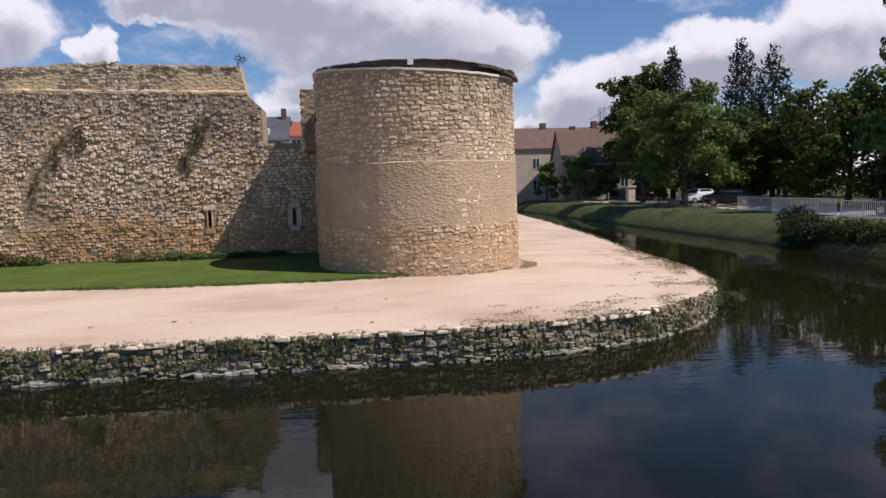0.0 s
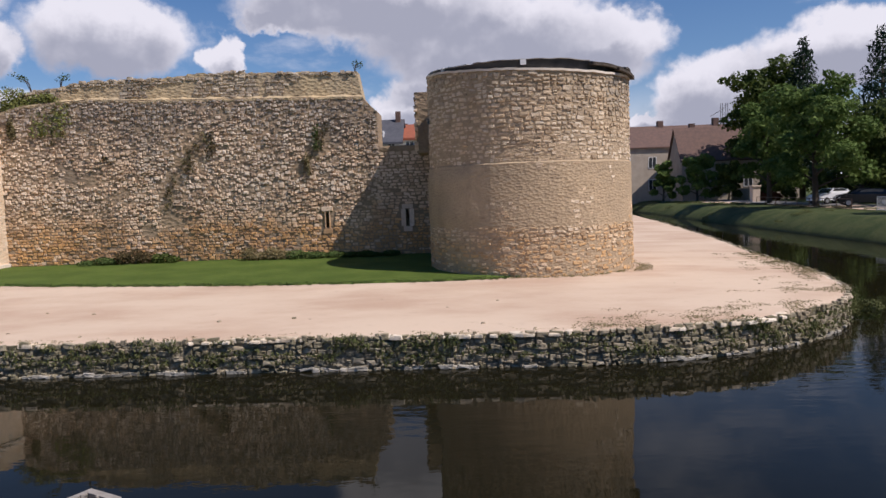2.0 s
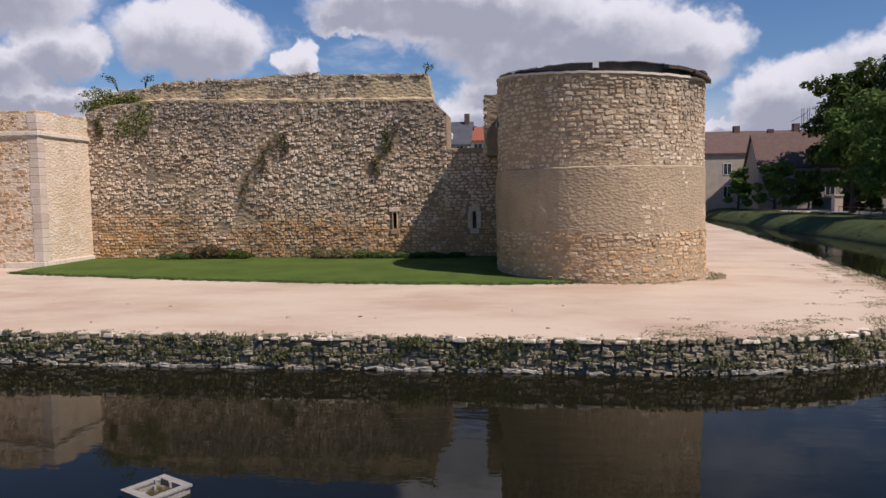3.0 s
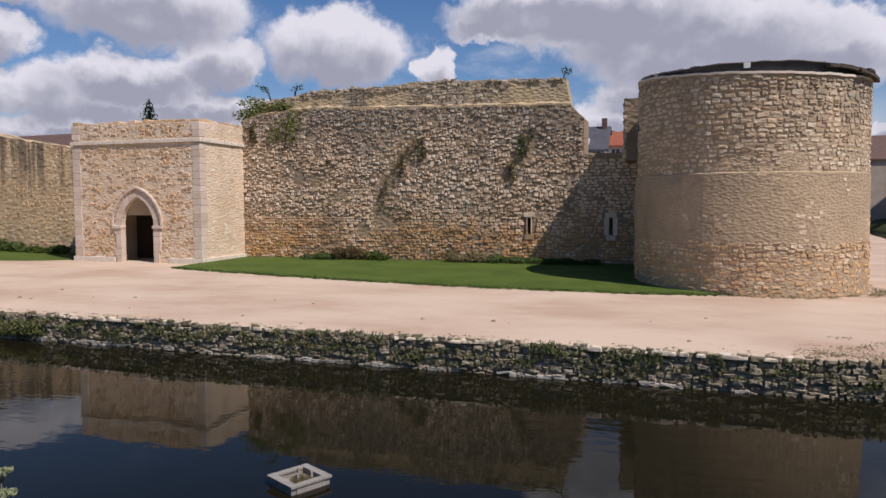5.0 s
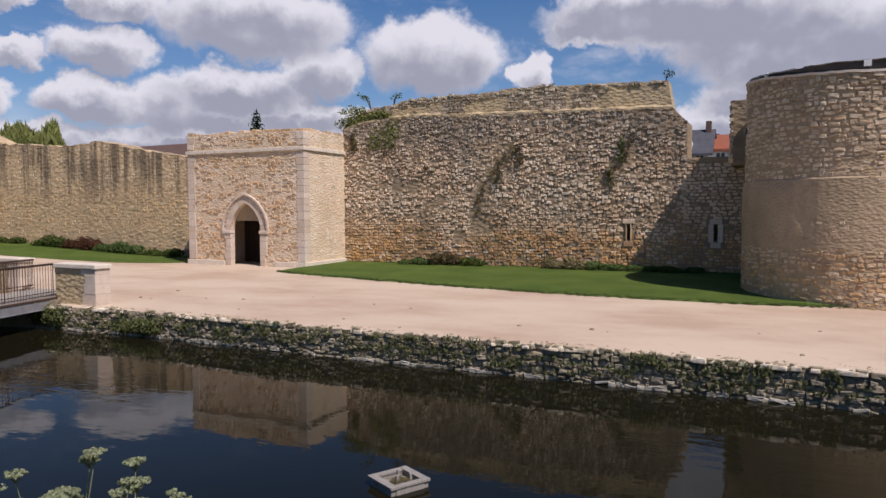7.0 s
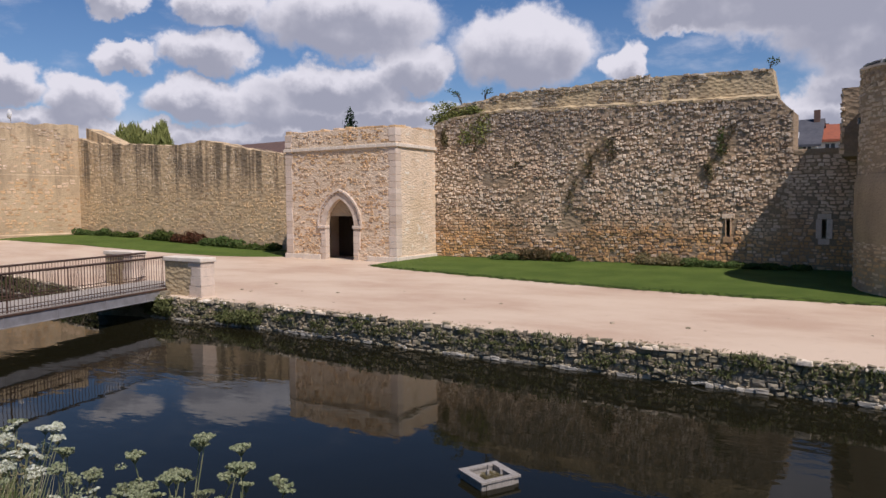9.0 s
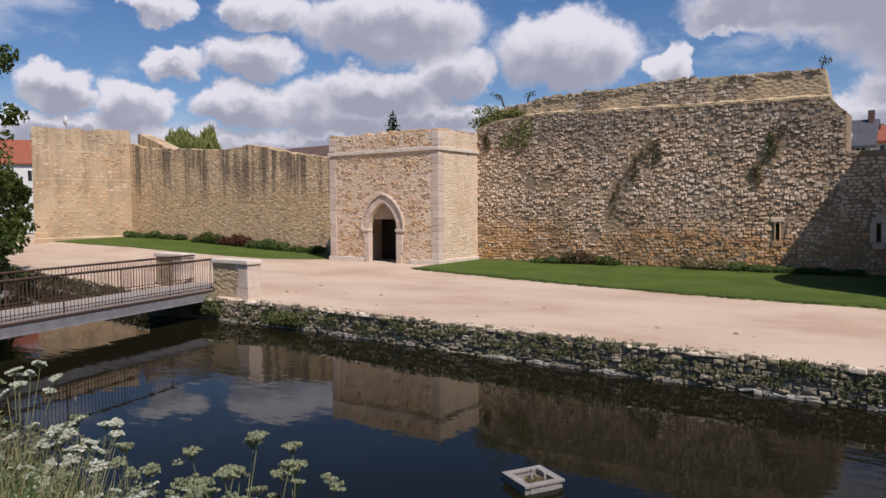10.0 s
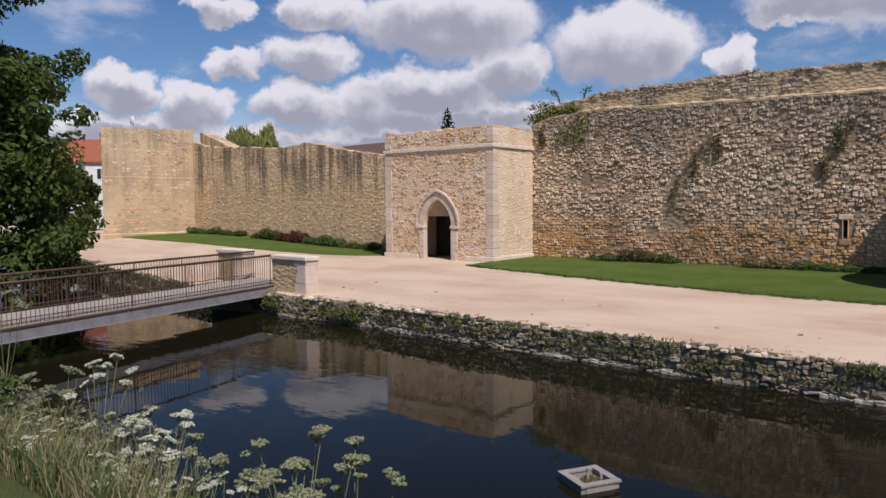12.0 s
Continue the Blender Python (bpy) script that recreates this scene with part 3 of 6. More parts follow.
def terrace_z(x, y):
    """The sandy terrace rises a little from the quay to the castle, more so in the west."""
    d = y - 15.4 if x < 3 else min(math.hypot(x - 2.4, y - 24.5) * -1 + 9.3, 30) if y < 28 else 12.2 - x + (y - 31) * 0.155
    k = max(0.0, min(1.0, (-30 - x) / 20))
    west = 0.62 * k * k * (3 - 2 * k) * max(0.0, min(1.0, (y - 19) / 7))
    return -0.3 + 0.3 * max(0.0, min(1.0, d / 12)) + west


def inner(o):
    return Vector((min(o.x, 1.0), max(o.y, 34.0)))


rows = []
for o in QUAY:
    s = inner(o)
    way = s - o
    L = way.length
    row = []
    for d in (0.0, 0.15, 0.5, 1.2, 2.2, 3.5, 5, 7, 9, 12, L):
        p = o + way * min(d / L, 1.0)
        rough = 0.025 * noise.noise((p.x * 0.9, p.y * 0.9, 0)) - (0.03 if d == 0 else 0)
        row.append((p.x, p.y, terrace_z(p.x, p.y) + rough))
    rows.append(row)
w = len(rows[0])
tagged(put("ground", [p for r in rows for p in r], [(i * w + k, (i + 1) * w + k, (i + 1) * w + k + 1, i * w + k + 1) for i in range(len(rows) - 1) for k in range(w - 1)], SAND, smooth=True),
       "pinkish sandy gravel path along the moat quay", "path", kind="structure")
tagged(put("land", [(-3000, 34, -0.02), (1, 34, -0.02), (1, 180, -0.02), (24, 180, -0.02), (60, 3000, 0), (-3000, 3000, 0)], [(0, 1, 2, 3, 4, 5)], BANK_SHADE), "grassy land behind the castle", "ground", kind="structure")
tagged(put("moat_bed", [(-3000, -3000, -2.2), (3000, -3000, -2.2), (3000, 3000, -2.2), (-3000, 3000, -2.2)], [(0, 1, 2, 3)], MUD), "dark muddy bed of the moat", "ground", kind="structure")
tagged(put("water", [(-140, -4, WATER_Z), (70, -4, WATER_Z), (70, 260, WATER_Z), (-140, 260, WATER_Z)], [(0, 1, 2, 3)], WATER), "still dark moat water reflecting wall and sky", "water", kind="structure")

# bank on the camera's side and the far bank, each lofted from its shore
NEAR = sampled([(-140, 10), (-60, 12.5), (-46, 12.8), (-38, 11), (-31, 7.5), (-25, 4.6), (-18, 3.6), (-8, 3.5), (0, 3.4), (9, 3.4), (17, 5), (22, 9), (24.5, 16), (24.5, 24), (24.2, 30), (23.6, 34.5), (25.0, 38.2), (27.2, 40.4), (32, 41.2), (70, 41.5)], 0.9)
rows = []
for o in NEAR:
    s = Vector((max(min(o.x * 1.2 + (60 if o.x > 20 else 0), 3000), -600), -40.0)) if o.x < 22 else Vector((o.x + 60, min(o.y, 30.0)))
    way = (s - o).normalized()
    top = 1.15 if o.x < 15 else 1.15 - 0.85 * min(1, (o.x - 15) / 9)
    row = [(o.x, o.y, -2.2)]
    for d, k in ((0, -0.55), (0.5, 0.0), (1.0, 0.35), (1.6, 0.8), (2.2, 1.0), (5, 1.0), (40, 1.0)):
        z = WATER_Z + (top - WATER_Z) * max(k, 0) - 0.4 * (k < 0)
        p = o + way * d
        row.append((p.x, p.y, z + 0.07 * noise.noise((p.x * 0.7, p.y * 0.7, 3))))
    rows.append(row)
w = len(rows[0])
tagged(put("bank", [p for r in rows for p in r], [(i * w + k, i * w + k + 1, (i + 1) * w + k + 1, (i + 1) * w + k) for i in range(len(rows) - 1) for k in range(w - 1)], BANK_NEAR, smooth=True),
       "grassy bank of the moat with weeds", "bank", kind="structure")
FAR = sampled([(70, 53.2), (34, 53.2), (30.4, 53.5), (28.5, 54.6), (27.6, 58.5), (28.2, 66), (28.8, 76), (27.5, 95), (26, 111), (26, 180), (80, 3000)], 1.2)
rows = []
for o in FAR:
    way = Vector((1, 0.12)).normalized()
    row = [(o.x, o.y, -2.2)]
    for d, k in ((0, -0.1), (0.5, 0.25), (1.2, 0.6), (2.4, 0.95), (3.2, 1.0), (8, 1.02), (60, 1.1), (2900, 1.3)):
        p = o + way * d if o.x < 60 or d < 60 else Vector((3000, o.y))
        row.append((p.x, p.y, WATER_Z + 1.3 * k + 0.08 * noise.noise((p.x * 0.5, p.y * 0.5, 5))))
    rows.append(row)
w = len(rows[0])
tagged(put("far_bank", [p for r in rows for p in r], [(i * w + k, i * w + k + 1, (i + 1) * w + k + 1, (i + 1) * w + k) for i in range(len(rows) - 1) for k in range(w - 1)], BANK_SHADE, smooth=True),
       "sloping grass bank across the moat", "bank", kind="structure")

# promenade on the far bank
prom = sampled([(30.4, 55), (31, 66), (31.6, 76), (30.4, 95), (29, 115), (29, 160)], 2.5)
vs = []
for p in prom:
    vs += [(p.x, p.y, 0.33), (p.x + 3.6, p.y, 0.36)]
tagged(put("pavement", vs, [(2 * i, 2 * i + 1, 2 * i + 3, 2 * i + 2) for i in range(len(prom) - 1)], SAND), "pale promenade along the grass bank", "path", kind="structure")


def lawn(name, front, back, label):
    f = sampled(front, 0.5)
    n = len(f)
    b = sampled(back, 0.05)
    b = [b[round(i * (len(b) - 1) / (n - 1))] for i in range(n)]
    vs = []
    for p, q in zip(f, b):
        for k in (0, 0.02, 0.15, 0.4, 0.7, 1.0):
            r = p + (q - p) * k
            vs.append((r.x, r.y, terrace_z(r.x, r.y) + (0.0 if k == 0 else 0.05) + 0.05 * k + 0.03 * noise.noise((r.x * 0.6, r.y * 0.6, 1))))
    tagged(put(name, vs, [(i * 6 + k, (i + 1) * 6 + k, (i + 1) * 6 + k + 1, i * 6 + k + 1) for i in range(n - 1) for k in range(5)], LAWN, smooth=True), label, "lawn", kind="structure")


lawn("lawn_east", [(-20.35, 26.0), (-17.3, 25.2), (-13, 24.3), (-9.5, 23.7), (-6, 23.2), (-2, 22.95), (0.6, 23.1), (1.8, 23.4)], [(-20.35, 31.6), (-10, 31.6), (1.8, 31.6)], "clipped green lawn strip below the curtain wall")
lawn("lawn_west", [(-27.5, 28.6), (-31, 27.3), (-39, 26.3), (-47, 25.6), (-51.9, 25.6)], [(-27.5, 31.6), (-51.9, 31.6)], "clipped green lawn strip below the western wall")


# ---- masonry bodies ----
def prism(profile, y0, y1):
    """A solid from an outline in x and z."""
    n = len(profile)
    vs = [(x, y0, z) for x, z in profile] + [(x, y1, z) for x, z in profile]
    fs = [tuple(range(n)), tuple(range(n, 2 * n))[::-1]] + [(i, n + i, n + (i + 1) % n, (i + 1) % n) for i in range(n)]
    return vs, fs


def lerp(table, x):
    return float(np.interp(x, [a for a, _ in table], [b for _, b in table]))


WALL_Y = 31.5
LEDGE = [(-20.7, 6.75), (-19.2, 7.15), (-16.3, 7.32), (-13.8, 7.2), (-9, 7.1), (-4.2, 6.98)]
SLITS = [(-5.97, 1.38, 2.03), (-2.45, 1.38, 2.03)]


def build_curtain():
    own = root("wall_north", "weathered grey and ochre rubble curtain wall, broken at the top", "castle wall", kind="structure")
    chunks = []
    xs = sorted([-20.35, -19.2, -16.3, -13.8, -9, -4.25, -4.05, -3.62, 4.5] + [s + k for s, _, _ in SLITS for k in (-0.075, 0.075)])

    def top(x, side):
        if x < -4.2:
            return lerp(LEDGE, x)
        if x <= -4.05:
            return 6.72
        if x < -3.6:
            return 6.72 - 0.4 * (x + 4.05) / 0.43 if side < 0 or x < -3.63 else 4.62
        return 4.62

    for a, b in zip(xs, xs[1:]):
        ta, tb = (top(a, 1), top(b, -1))
        slit = [s for s in SLITS if abs((a + b) / 2 - s[0]) < 0.05]
        if slit:
            _, z0, z1 = slit[0]
            chunks.append(prism([(a, -0.6), (b, -0.6), (b, z0), (a, z0)], WALL_Y, 32.1))
            chunks.append(prism([(a, z1), (b, z1), (b, tb), (a, ta)], WALL_Y, 32.1))
            chunks.append(prism([(a, -0.6), (b, -0.6), (b, tb), (a, ta)], 32.1, 33.3))
        else:
            chunks.append(prism([(a, -0.6), (b, -0.6), (b, tb), (a, ta)], WALL_Y, 33.3))
    vs, fs = join_data(chunks)
    put("wall_core", vs, fs, MORTAR, own)
    # parapet, set back behind the ledge, with a broken crest
    rnd = random.Random(5)
    crest = [(-20.35, 7.0), (-19.9, 7.25), (-19.4, 7.6), (-18.8, 7.75), (-17.9, 7.85), (-16.8, 8.1), (-15.1, 8.15), (-13.2, 8.1), (-11.7, 8.22), (-9.7, 8.28), (-8.7, 8.2), (-6, 8.12), (-4.45, 8.08)]
    pts = []
    for i in range(70):
        x = -20.35 + 15.9 * i / 69
        pts.append((x, lerp(crest, x) + (rnd.uniform(-.09, .07) if x < -8.7 else rnd.uniform(-.03, .03))))
    put("parapet", *prism([(-20.35, 6.6)] + [(-4.2, 6.8)] + pts[::-1], 31.72, 32.7), RIM_STONE, own, "ochre broken parapet")
    # sloping mortar ledge below the parapet
    ledge = [(x, lerp(LEDGE, x) + rnd.uniform(-.05, .04)) for x in np.linspace(-20.35, -4.2, 60).tolist()]
    vs = []
    for x, z in ledge:
        d = rnd.uniform(-.03, .05)
        vs += [(x, WALL_Y - 0.02 - d, z - 0.04), (x, WALL_Y + 0.24, z + 0.1), (x, WALL_Y + 0.24, z - 0.1), (x, WALL_Y - 0.01 - d, z - 0.12)]
    put("ledge", vs, [(4 * i + k, 4 * i + 4 + k, 4 * i + 4 + (k + 1) % 4, 4 * i + (k + 1) % 4) for i in range(len(ledge) - 1) for k in range(4)] + [(0, 1, 2, 3), tuple(4 * (len(ledge) - 1) + k for k in (3, 2, 1, 0))], RIM_STONE, own)
    # coping of the low stretch
    box("coping", -3.6, 0.0, WALL_Y - 0.05, 33.3, 4.6, 4.82, MORTAR, own, 0.03)
    # pale surrounds of the arrow slits
    for sx, z0, z1 in SLITS:
        k = 0.95 if sx > -3 else 0.4
        for name, x0, x1, a, b in (("slit_jamb", sx - 0.3 * k, sx - 0.08, z0 - 0.05, z1 + 0.05), ("slit_jamb", sx + 0.08, sx + 0.3 * k, z0 - 0.05, z1 + 0.05), ("slit_sill", sx - 0.2, sx + 0.2, z0 - 0.28, z0 - 0.06), ("slit_lintel", sx - 0.24, sx + 0.24, z1 + 0.06, z1 + 0.26)):
            box(name, x0, x1, WALL_Y - 0.075, WALL_Y + 0.1, a, b, ASHLAR if k > 0.5 else STONE_CURTAIN, own, 0.015)
    return own


CURTAIN = build_curtain()
PUTLOGS = [(-15.13, 6.25), (-10.2, 6.3), (-5.58, 2.5), (-20.4, 3.0), (-12.4, 2.4), (-12.5, 1.75), (-17.7, 4.4), (-8.0, 5.6), (-14.3, 3.9)]


def tower_top(x, y):
    return 6.74 - 0.05 * (x - TOWER_X) + 0.06 * (y - TOWER_Y)


def build_tower():
    own = root("corner_tower", "round rubble stone corner tower with a dark sheet roof", "castle tower")
    n = 72
    levels = [(-0.7, 0.07), (0.0, 0.05), (1.4, 0.03), (3.58, 0.02), (3.62, -0.03), (None, -0.06)]
    vs, fs = [], []
    for z, extra in levels:
        for i in range(n):
            a = 2 * math.pi * i / n
            r = TOWER_R - 0.05 + extra
            x, y = TOWER_X + r * math.cos(a), TOWER_Y + r * math.sin(a)
            vs.append((x, y, tower_top(x, y) if z is None else z))
    for j in range(len(levels) - 1):
        for i in range(n):
            fs.append((j * n + i, j * n + (i + 1) % n, (j + 1) * n + (i + 1) % n, (j + 1) * n + i))
    fs.append(tuple((len(levels) - 1) * n + i for i in range(n)))
    put("wall_core", vs, fs, MORTAR_TOWER, own, smooth=False)
    # wall of the neck that ties the tower to the curtain
    box("neck_wall", -1.3, 4.4, 28.4, WALL_Y - 0.004, -0.5, 4.6, MORTAR, own, 0.04)
    stub = [(-1.8 + 0.06 * math.sin(3 * k), 4.35 + 0.4 * k) for k in range(7)]
    put("neck_stub", *prism([(4.4, 4.35), (4.4, 6.75)] + stub[::-1], 29.25, WALL_Y - 0.004), MORTAR, own, "broken wall stub above the low wall")
    # patch of smooth render low on the shaded flank, darkened to deepen shade
    vs, fs = [], []
    cols, rws = 26, 8
    for j in range(rws + 1):
        for i in range(cols + 1):
            a = radians(150 + 88 * i / cols + (7 * noise.noise((0.5, j * 0.9, 1)) + 5 * noise.noise((3, j * 3.1, 1))) * (i / cols) ** 4)
            z = 1.45 + 2.05 * j / rws + (0.12 * noise.noise((i * 0.4, j, 2)) if j in (0, rws) else 0)
            edge = -0.03 if i == cols or j in (0, rws) else 0.02
            r = TOWER_R + edge
            vs.append((TOWER_X + r * math.cos(a), TOWER_Y + r * math.sin(a), z))
    for j in range(rws):
        for i in range(cols):
            fs.append((j * (cols + 1) + i, j * (cols + 1) + i + 1, (j + 1) * (cols + 1) + i + 1, (j + 1) * (cols + 1) + i))
    put("render_patch", vs, fs, MORTAR_TOWER, own, "smooth buff render", smooth=True)
    # low sheet roof on the rim: thin at the western side, lifted and sagging towards the east
    rnd = random.Random(3)
    edge = [(0, 0.2), (60, 0.16), (150, 0.1), (190, 0.1), (225, 0.16), (255, 0.27), (285, 0.34), (315, 0.3), (345, 0.22), (360, 0.2)]

    def rim(deg, r, dz):
        a = radians(deg)
        x, y = TOWER_X + r * math.cos(a), TOWER_Y + r * math.sin(a)
        return x, y, tower_top(x, y) + dz

    vs, fs = [(TOWER_X, TOWER_Y, tower_top(TOWER_X, TOWER_Y) + 0.62)], []
    m = 60
    for i in range(m):
        deg = 360 * i / m
        lift = lerp(edge, deg) + rnd.uniform(-.012, .012)
        vs += [rim(deg, 2.4, lift + 0.12), rim(deg, 3.52, lift), rim(deg, 3.5, lift - 0.05), rim(deg, 3.42, 0.02)]
    for i in range(m):
        j = (i + 1) % m
        a, b = 1 + 4 * i, 1 + 4 * j
        fs.append((0, a, b))
        fs += [(a + k, a + k + 1, b + k + 1, b + k) for k in range(3)]
    put("roof_sheet", vs, fs, SHEET, own, "dark metal roof sheet")

    def strip(name, d0, d1, r0, r1, low, thick, mat, lab):
        """A curved board or sheet edge that lies along the rim."""
        n = max(2, int((d1 - d0) / 3))
        vs = []
        for i in range(n + 1):
            d = d0 + (d1 - d0) * i / n
            z = low(d) + rnd.uniform(-.015, .015)
            vs += [rim(d, r0, z), rim(d, r1, z), rim(d, r1, z + thick), rim(d, r0, z + thick)]
        put(name, vs, [(4 * i + q, 4 * i + 4 + q, 4 * i + 4 + (q + 1) % 4, 4 * i + (q + 1) % 4) for i in range(n) for q in range(4)] + [(0, 1, 2, 3), tuple(4 * n + q for q in (3, 2, 1, 0))], mat, own, lab)

    strip("rim_course", 150, 385, 3.2, 3.66, lambda d: -0.05, 0.07, PALE, "pale bedding course under the roof")
    strip("roof_flashing", 185, 232, 3.4, 3.58, lambda d: lerp(edge, d) - 0.01, 0.022, ZINC, "grey sheet edge")
    strip("roof_flashing", 236, 300, 3.4, 3.57, lambda d: lerp(edge, d), 0.02, OLD_WOOD, "weathered board edge")
    strip("roof_flashing", 262, 265, 3.5, 3.58, lambda d: lerp(edge, d) - 0.16, 0.17, FRAME_WHITE, "pale flashing")
    strip("roof_flashing", 211, 213, 3.5, 3.57, lambda d: lerp(edge, d) - 0.08, 0.1, FRAME_WHITE, "pale flashing")
    strip("rotten_board", 300, 326, 3.4, 3.74, lambda d: lerp(edge, d) - 0.12 - 0.002 * (d - 300), 0.1, BARK, "rotten brown boards")
    strip("rotten_board", 318, 350, 3.4, 3.82, lambda d: lerp(edge, d) - 0.2 - 0.002 * (d - 318), 0.09, BARK, "rotten brown boards")
    strip("rotten_board", 330, 358, 3.3, 3.7, lambda d: lerp(edge, d) - 0.04, 0.07, BARK, "rotten brown boards")
    # dark block on the face, in place of the shade inside a putlog hole
    box("putlog_shade_block", -0.1, 0.1, -0.03, 0.06, -0.1, 0.1, PANE, own, m=pose(TOWER_X + 3.62 * math.cos(radians(187)), TOWER_Y + 3.62 * math.sin(radians(187)), 5.3, 0, 0, 97))
    return own


TOWER = build_tower()

GX0, GX1, GY0, GY1, GTOP = -27.4, -20.3, 28.0, WALL_Y, 6.45
DOOR_X0, DOOR_X1, SPRING, APEX = -24.68, -22.88, 1.70, 3.06


def arch_line(x0, x1, spring, apex, n=9):
    """Points of a pointed arch from its left foot to its right foot."""
    mid, half, rise = (x0 + x1) / 2, (x1 - x0) / 2, apex - spring
    out = []
    r = (half * half + rise * rise) / (2 * half)
    end = math.asin(min(1.0, rise / r))
    for i in range(n + 1):
        a = end * i / n
        out.append((x0 + r - r * math.cos(a), spring + r * math.sin(a)))
    out[-1] = (mid, apex)
    return out + [(2 * mid - x, z) for x, z in out[-2::-1]]


def build_gate():
    own = root("gatehouse", "square stone gatehouse with a pointed arched doorway", "gatehouse")
    arch = [(DOOR_X0, -0.3)] + arch_line(DOOR_X0, DOOR_X1, SPRING, APEX) + [(DOOR_X1, -0.3)]
    rnd = random.Random(8)

    vs, fs = [], []

    def quad(*ps):
        o = len(vs)
        vs.extend(ps)
        fs.append(tuple(range(o, o + len(ps))))

    y0, y1 = GY0, GY0 + 0.24
    for y in (y0, y1):
        quad((GX0, y, -.3), (DOOR_X0, y, -.3), (DOOR_X0, y, GTOP), (GX0, y, GTOP))
        quad((DOOR_X1, y, -.3), (GX1, y, -.3), (GX1, y, GTOP), (DOOR_X1, y, GTOP))
        for (xa, za), (xb, zb) in zip(arch, arch[1:]):
            if abs(xa - xb) > 1e-6:
                quad((xa, y, za), (xb, y, zb), (xb, y, GTOP), (xa, y, GTOP))
    for (xa, za), (xb, zb) in zip(arch, arch[1:]):
        quad((xa, y0, za), (xb, y0, zb), (xb, y1, zb), (xa, y1, za))
    quad((GX0, y0, -.3), (GX0, GY1, -.3), (GX0, GY1, GTOP), (GX0, y0, GTOP))
    quad((GX1, y0, -.3), (GX1, GY1, -.3), (GX1, GY1, GTOP), (GX1, y0, GTOP))
    quad((GX0, y0, GTOP), (GX1, y0, GTOP), (GX1, GY1, GTOP), (GX0, GY1, GTOP))
    # passage behind the arch
    px0, px1, pz = DOOR_X0 - 1.3, DOOR_X1 + 0.6, 3.05
    quad((px0, y1, -.3), (px0, GY1 - .05, -.3), (px0, GY1 - .05, pz), (px0, y1, pz))
    quad((px1, y1, -.3), (px1, GY1 - .05, -.3), (px1, GY1 - .05, pz), (px1, y1, pz))
    quad((px0, y1, pz), (px1, y1, pz), (px1, GY1 - .05, pz), (px0, GY1 - .05, pz))
    quad((px0, GY1 - .05, -.3), (px1, GY1 - .05, -.3), (px1, GY1 - .05, pz), (px0, GY1 - .05, pz))
    quad((px0, y1, -.05), (px1, y1, -.05), (px1, GY1, -.05), (px0, GY1, -.05))
    put("wall_core", vs, fs, PLASTER, own)
    # inner lintel wall and the dark plank door
    prof = [(DOOR_X0 - .4, 2.2), (DOOR_X1 + .3, 2.2), (DOOR_X1 + .3, 3.04), (DOOR_X0 - .4, 3.04)]
    put("tympanum", *prism(prof, y0 + 0.26, y0 + 0.5), MORTAR_TOWER, own, "plain stone tympanum above the door")
    for k in range(10):
        box("door_plank", DOOR_X0 - 1.2 + 0.335 * k, DOOR_X0 - 1.2 + 0.335 * k + 0.325, y0 + 2.4, y0 + 2.46, -0.05, 3.0, DOOR_WOOD, own, 0.008)
    # crest stones along the top
    x = GX0
    while x < GX1 - 0.1:
        wd = min(rnd.uniform(0.25, 0.6), GX1 - x)
        box("crest_stone", x + 0.01, x + wd - 0.01, GY0 + 0.02, GY0 + 0.55, GTOP - 0.02, GTOP + rnd.uniform(0.03, 0.17), STONE_GATE, own, 0.03)
        x += wd
    y = GY0 + 0.56
    while y < GY1 - 0.1:
        wd = min(rnd.uniform(0.3, 0.6), GY1 - y)
        box("crest_stone", GX1 - 0.5, GX1 - 0.02, y + 0.01, y + wd - 0.01, GTOP - 0.1, GTOP + rnd.uniform(0.0, 0.15), STONE_GATE, own, 0.03)
        y += wd
    # pale string course and plinth
    for z0, z1, d, nm in ((5.52, 5.69, 0.09, "string_course"), (-0.3, 0.24, 0.09, "plinth")):
        for k in range(12):
            a, b = GX0 - d + (GX1 - GX0 + 2 * d) * k / 12, GX0 - d + (GX1 - GX0 + 2 * d) * (k + 1) / 12
            if nm == "plinth" and b > DOOR_X0 - 0.3 and a < DOOR_X1 + 0.3:
                continue
            box(nm, a + 0.004, b - 0.004, GY0 - d, GY0 + 0.1, z0, z1, PALE, own, 0.02)
        for k in range(6):
            a, b = GY0 + 0.11 + (GY1 - GY0 - 0.11) * k / 6, GY0 + 0.11 + (GY1 - GY0 - 0.11) * (k + 1) / 6
            box(nm, GX1 - 0.1, GX1 + d, a + 0.004, b - 0.004, z0, z1, PALE, own, 0.02)
    # long and short quoins on both front corners
    z, k = 0.26, 0
    while z < GTOP - 0.25:
        h = rnd.uniform(0.28, 0.42)
        if z + h > 5.48 and z < 5.76:
            z = 5.76 if z > 5.2 else z
            if z < 5.7:
                h = 5.48 - z
        h = min(h, GTOP - 0.02 - z)
        lng, sht = rnd.uniform(0.36, 0.46), rnd.uniform(0.38, 0.5)
        box("quoin", GX1 - lng, GX1 + 0.02, GY0 - 0.025, GY0 + sht, z + 0.005, z + h - 0.005, ASHLAR, own, 0.015)
        box("quoin", GX0 - 0.02, GX0 + lng + 0.04, GY0 - 0.025, GY0 + 0.4, z + 0.005, z + h - 0.005, ASHLAR, own, 0.015)
        z += h
        k += 1
        if 5.2 < z < 5.5:
            z = 5.76
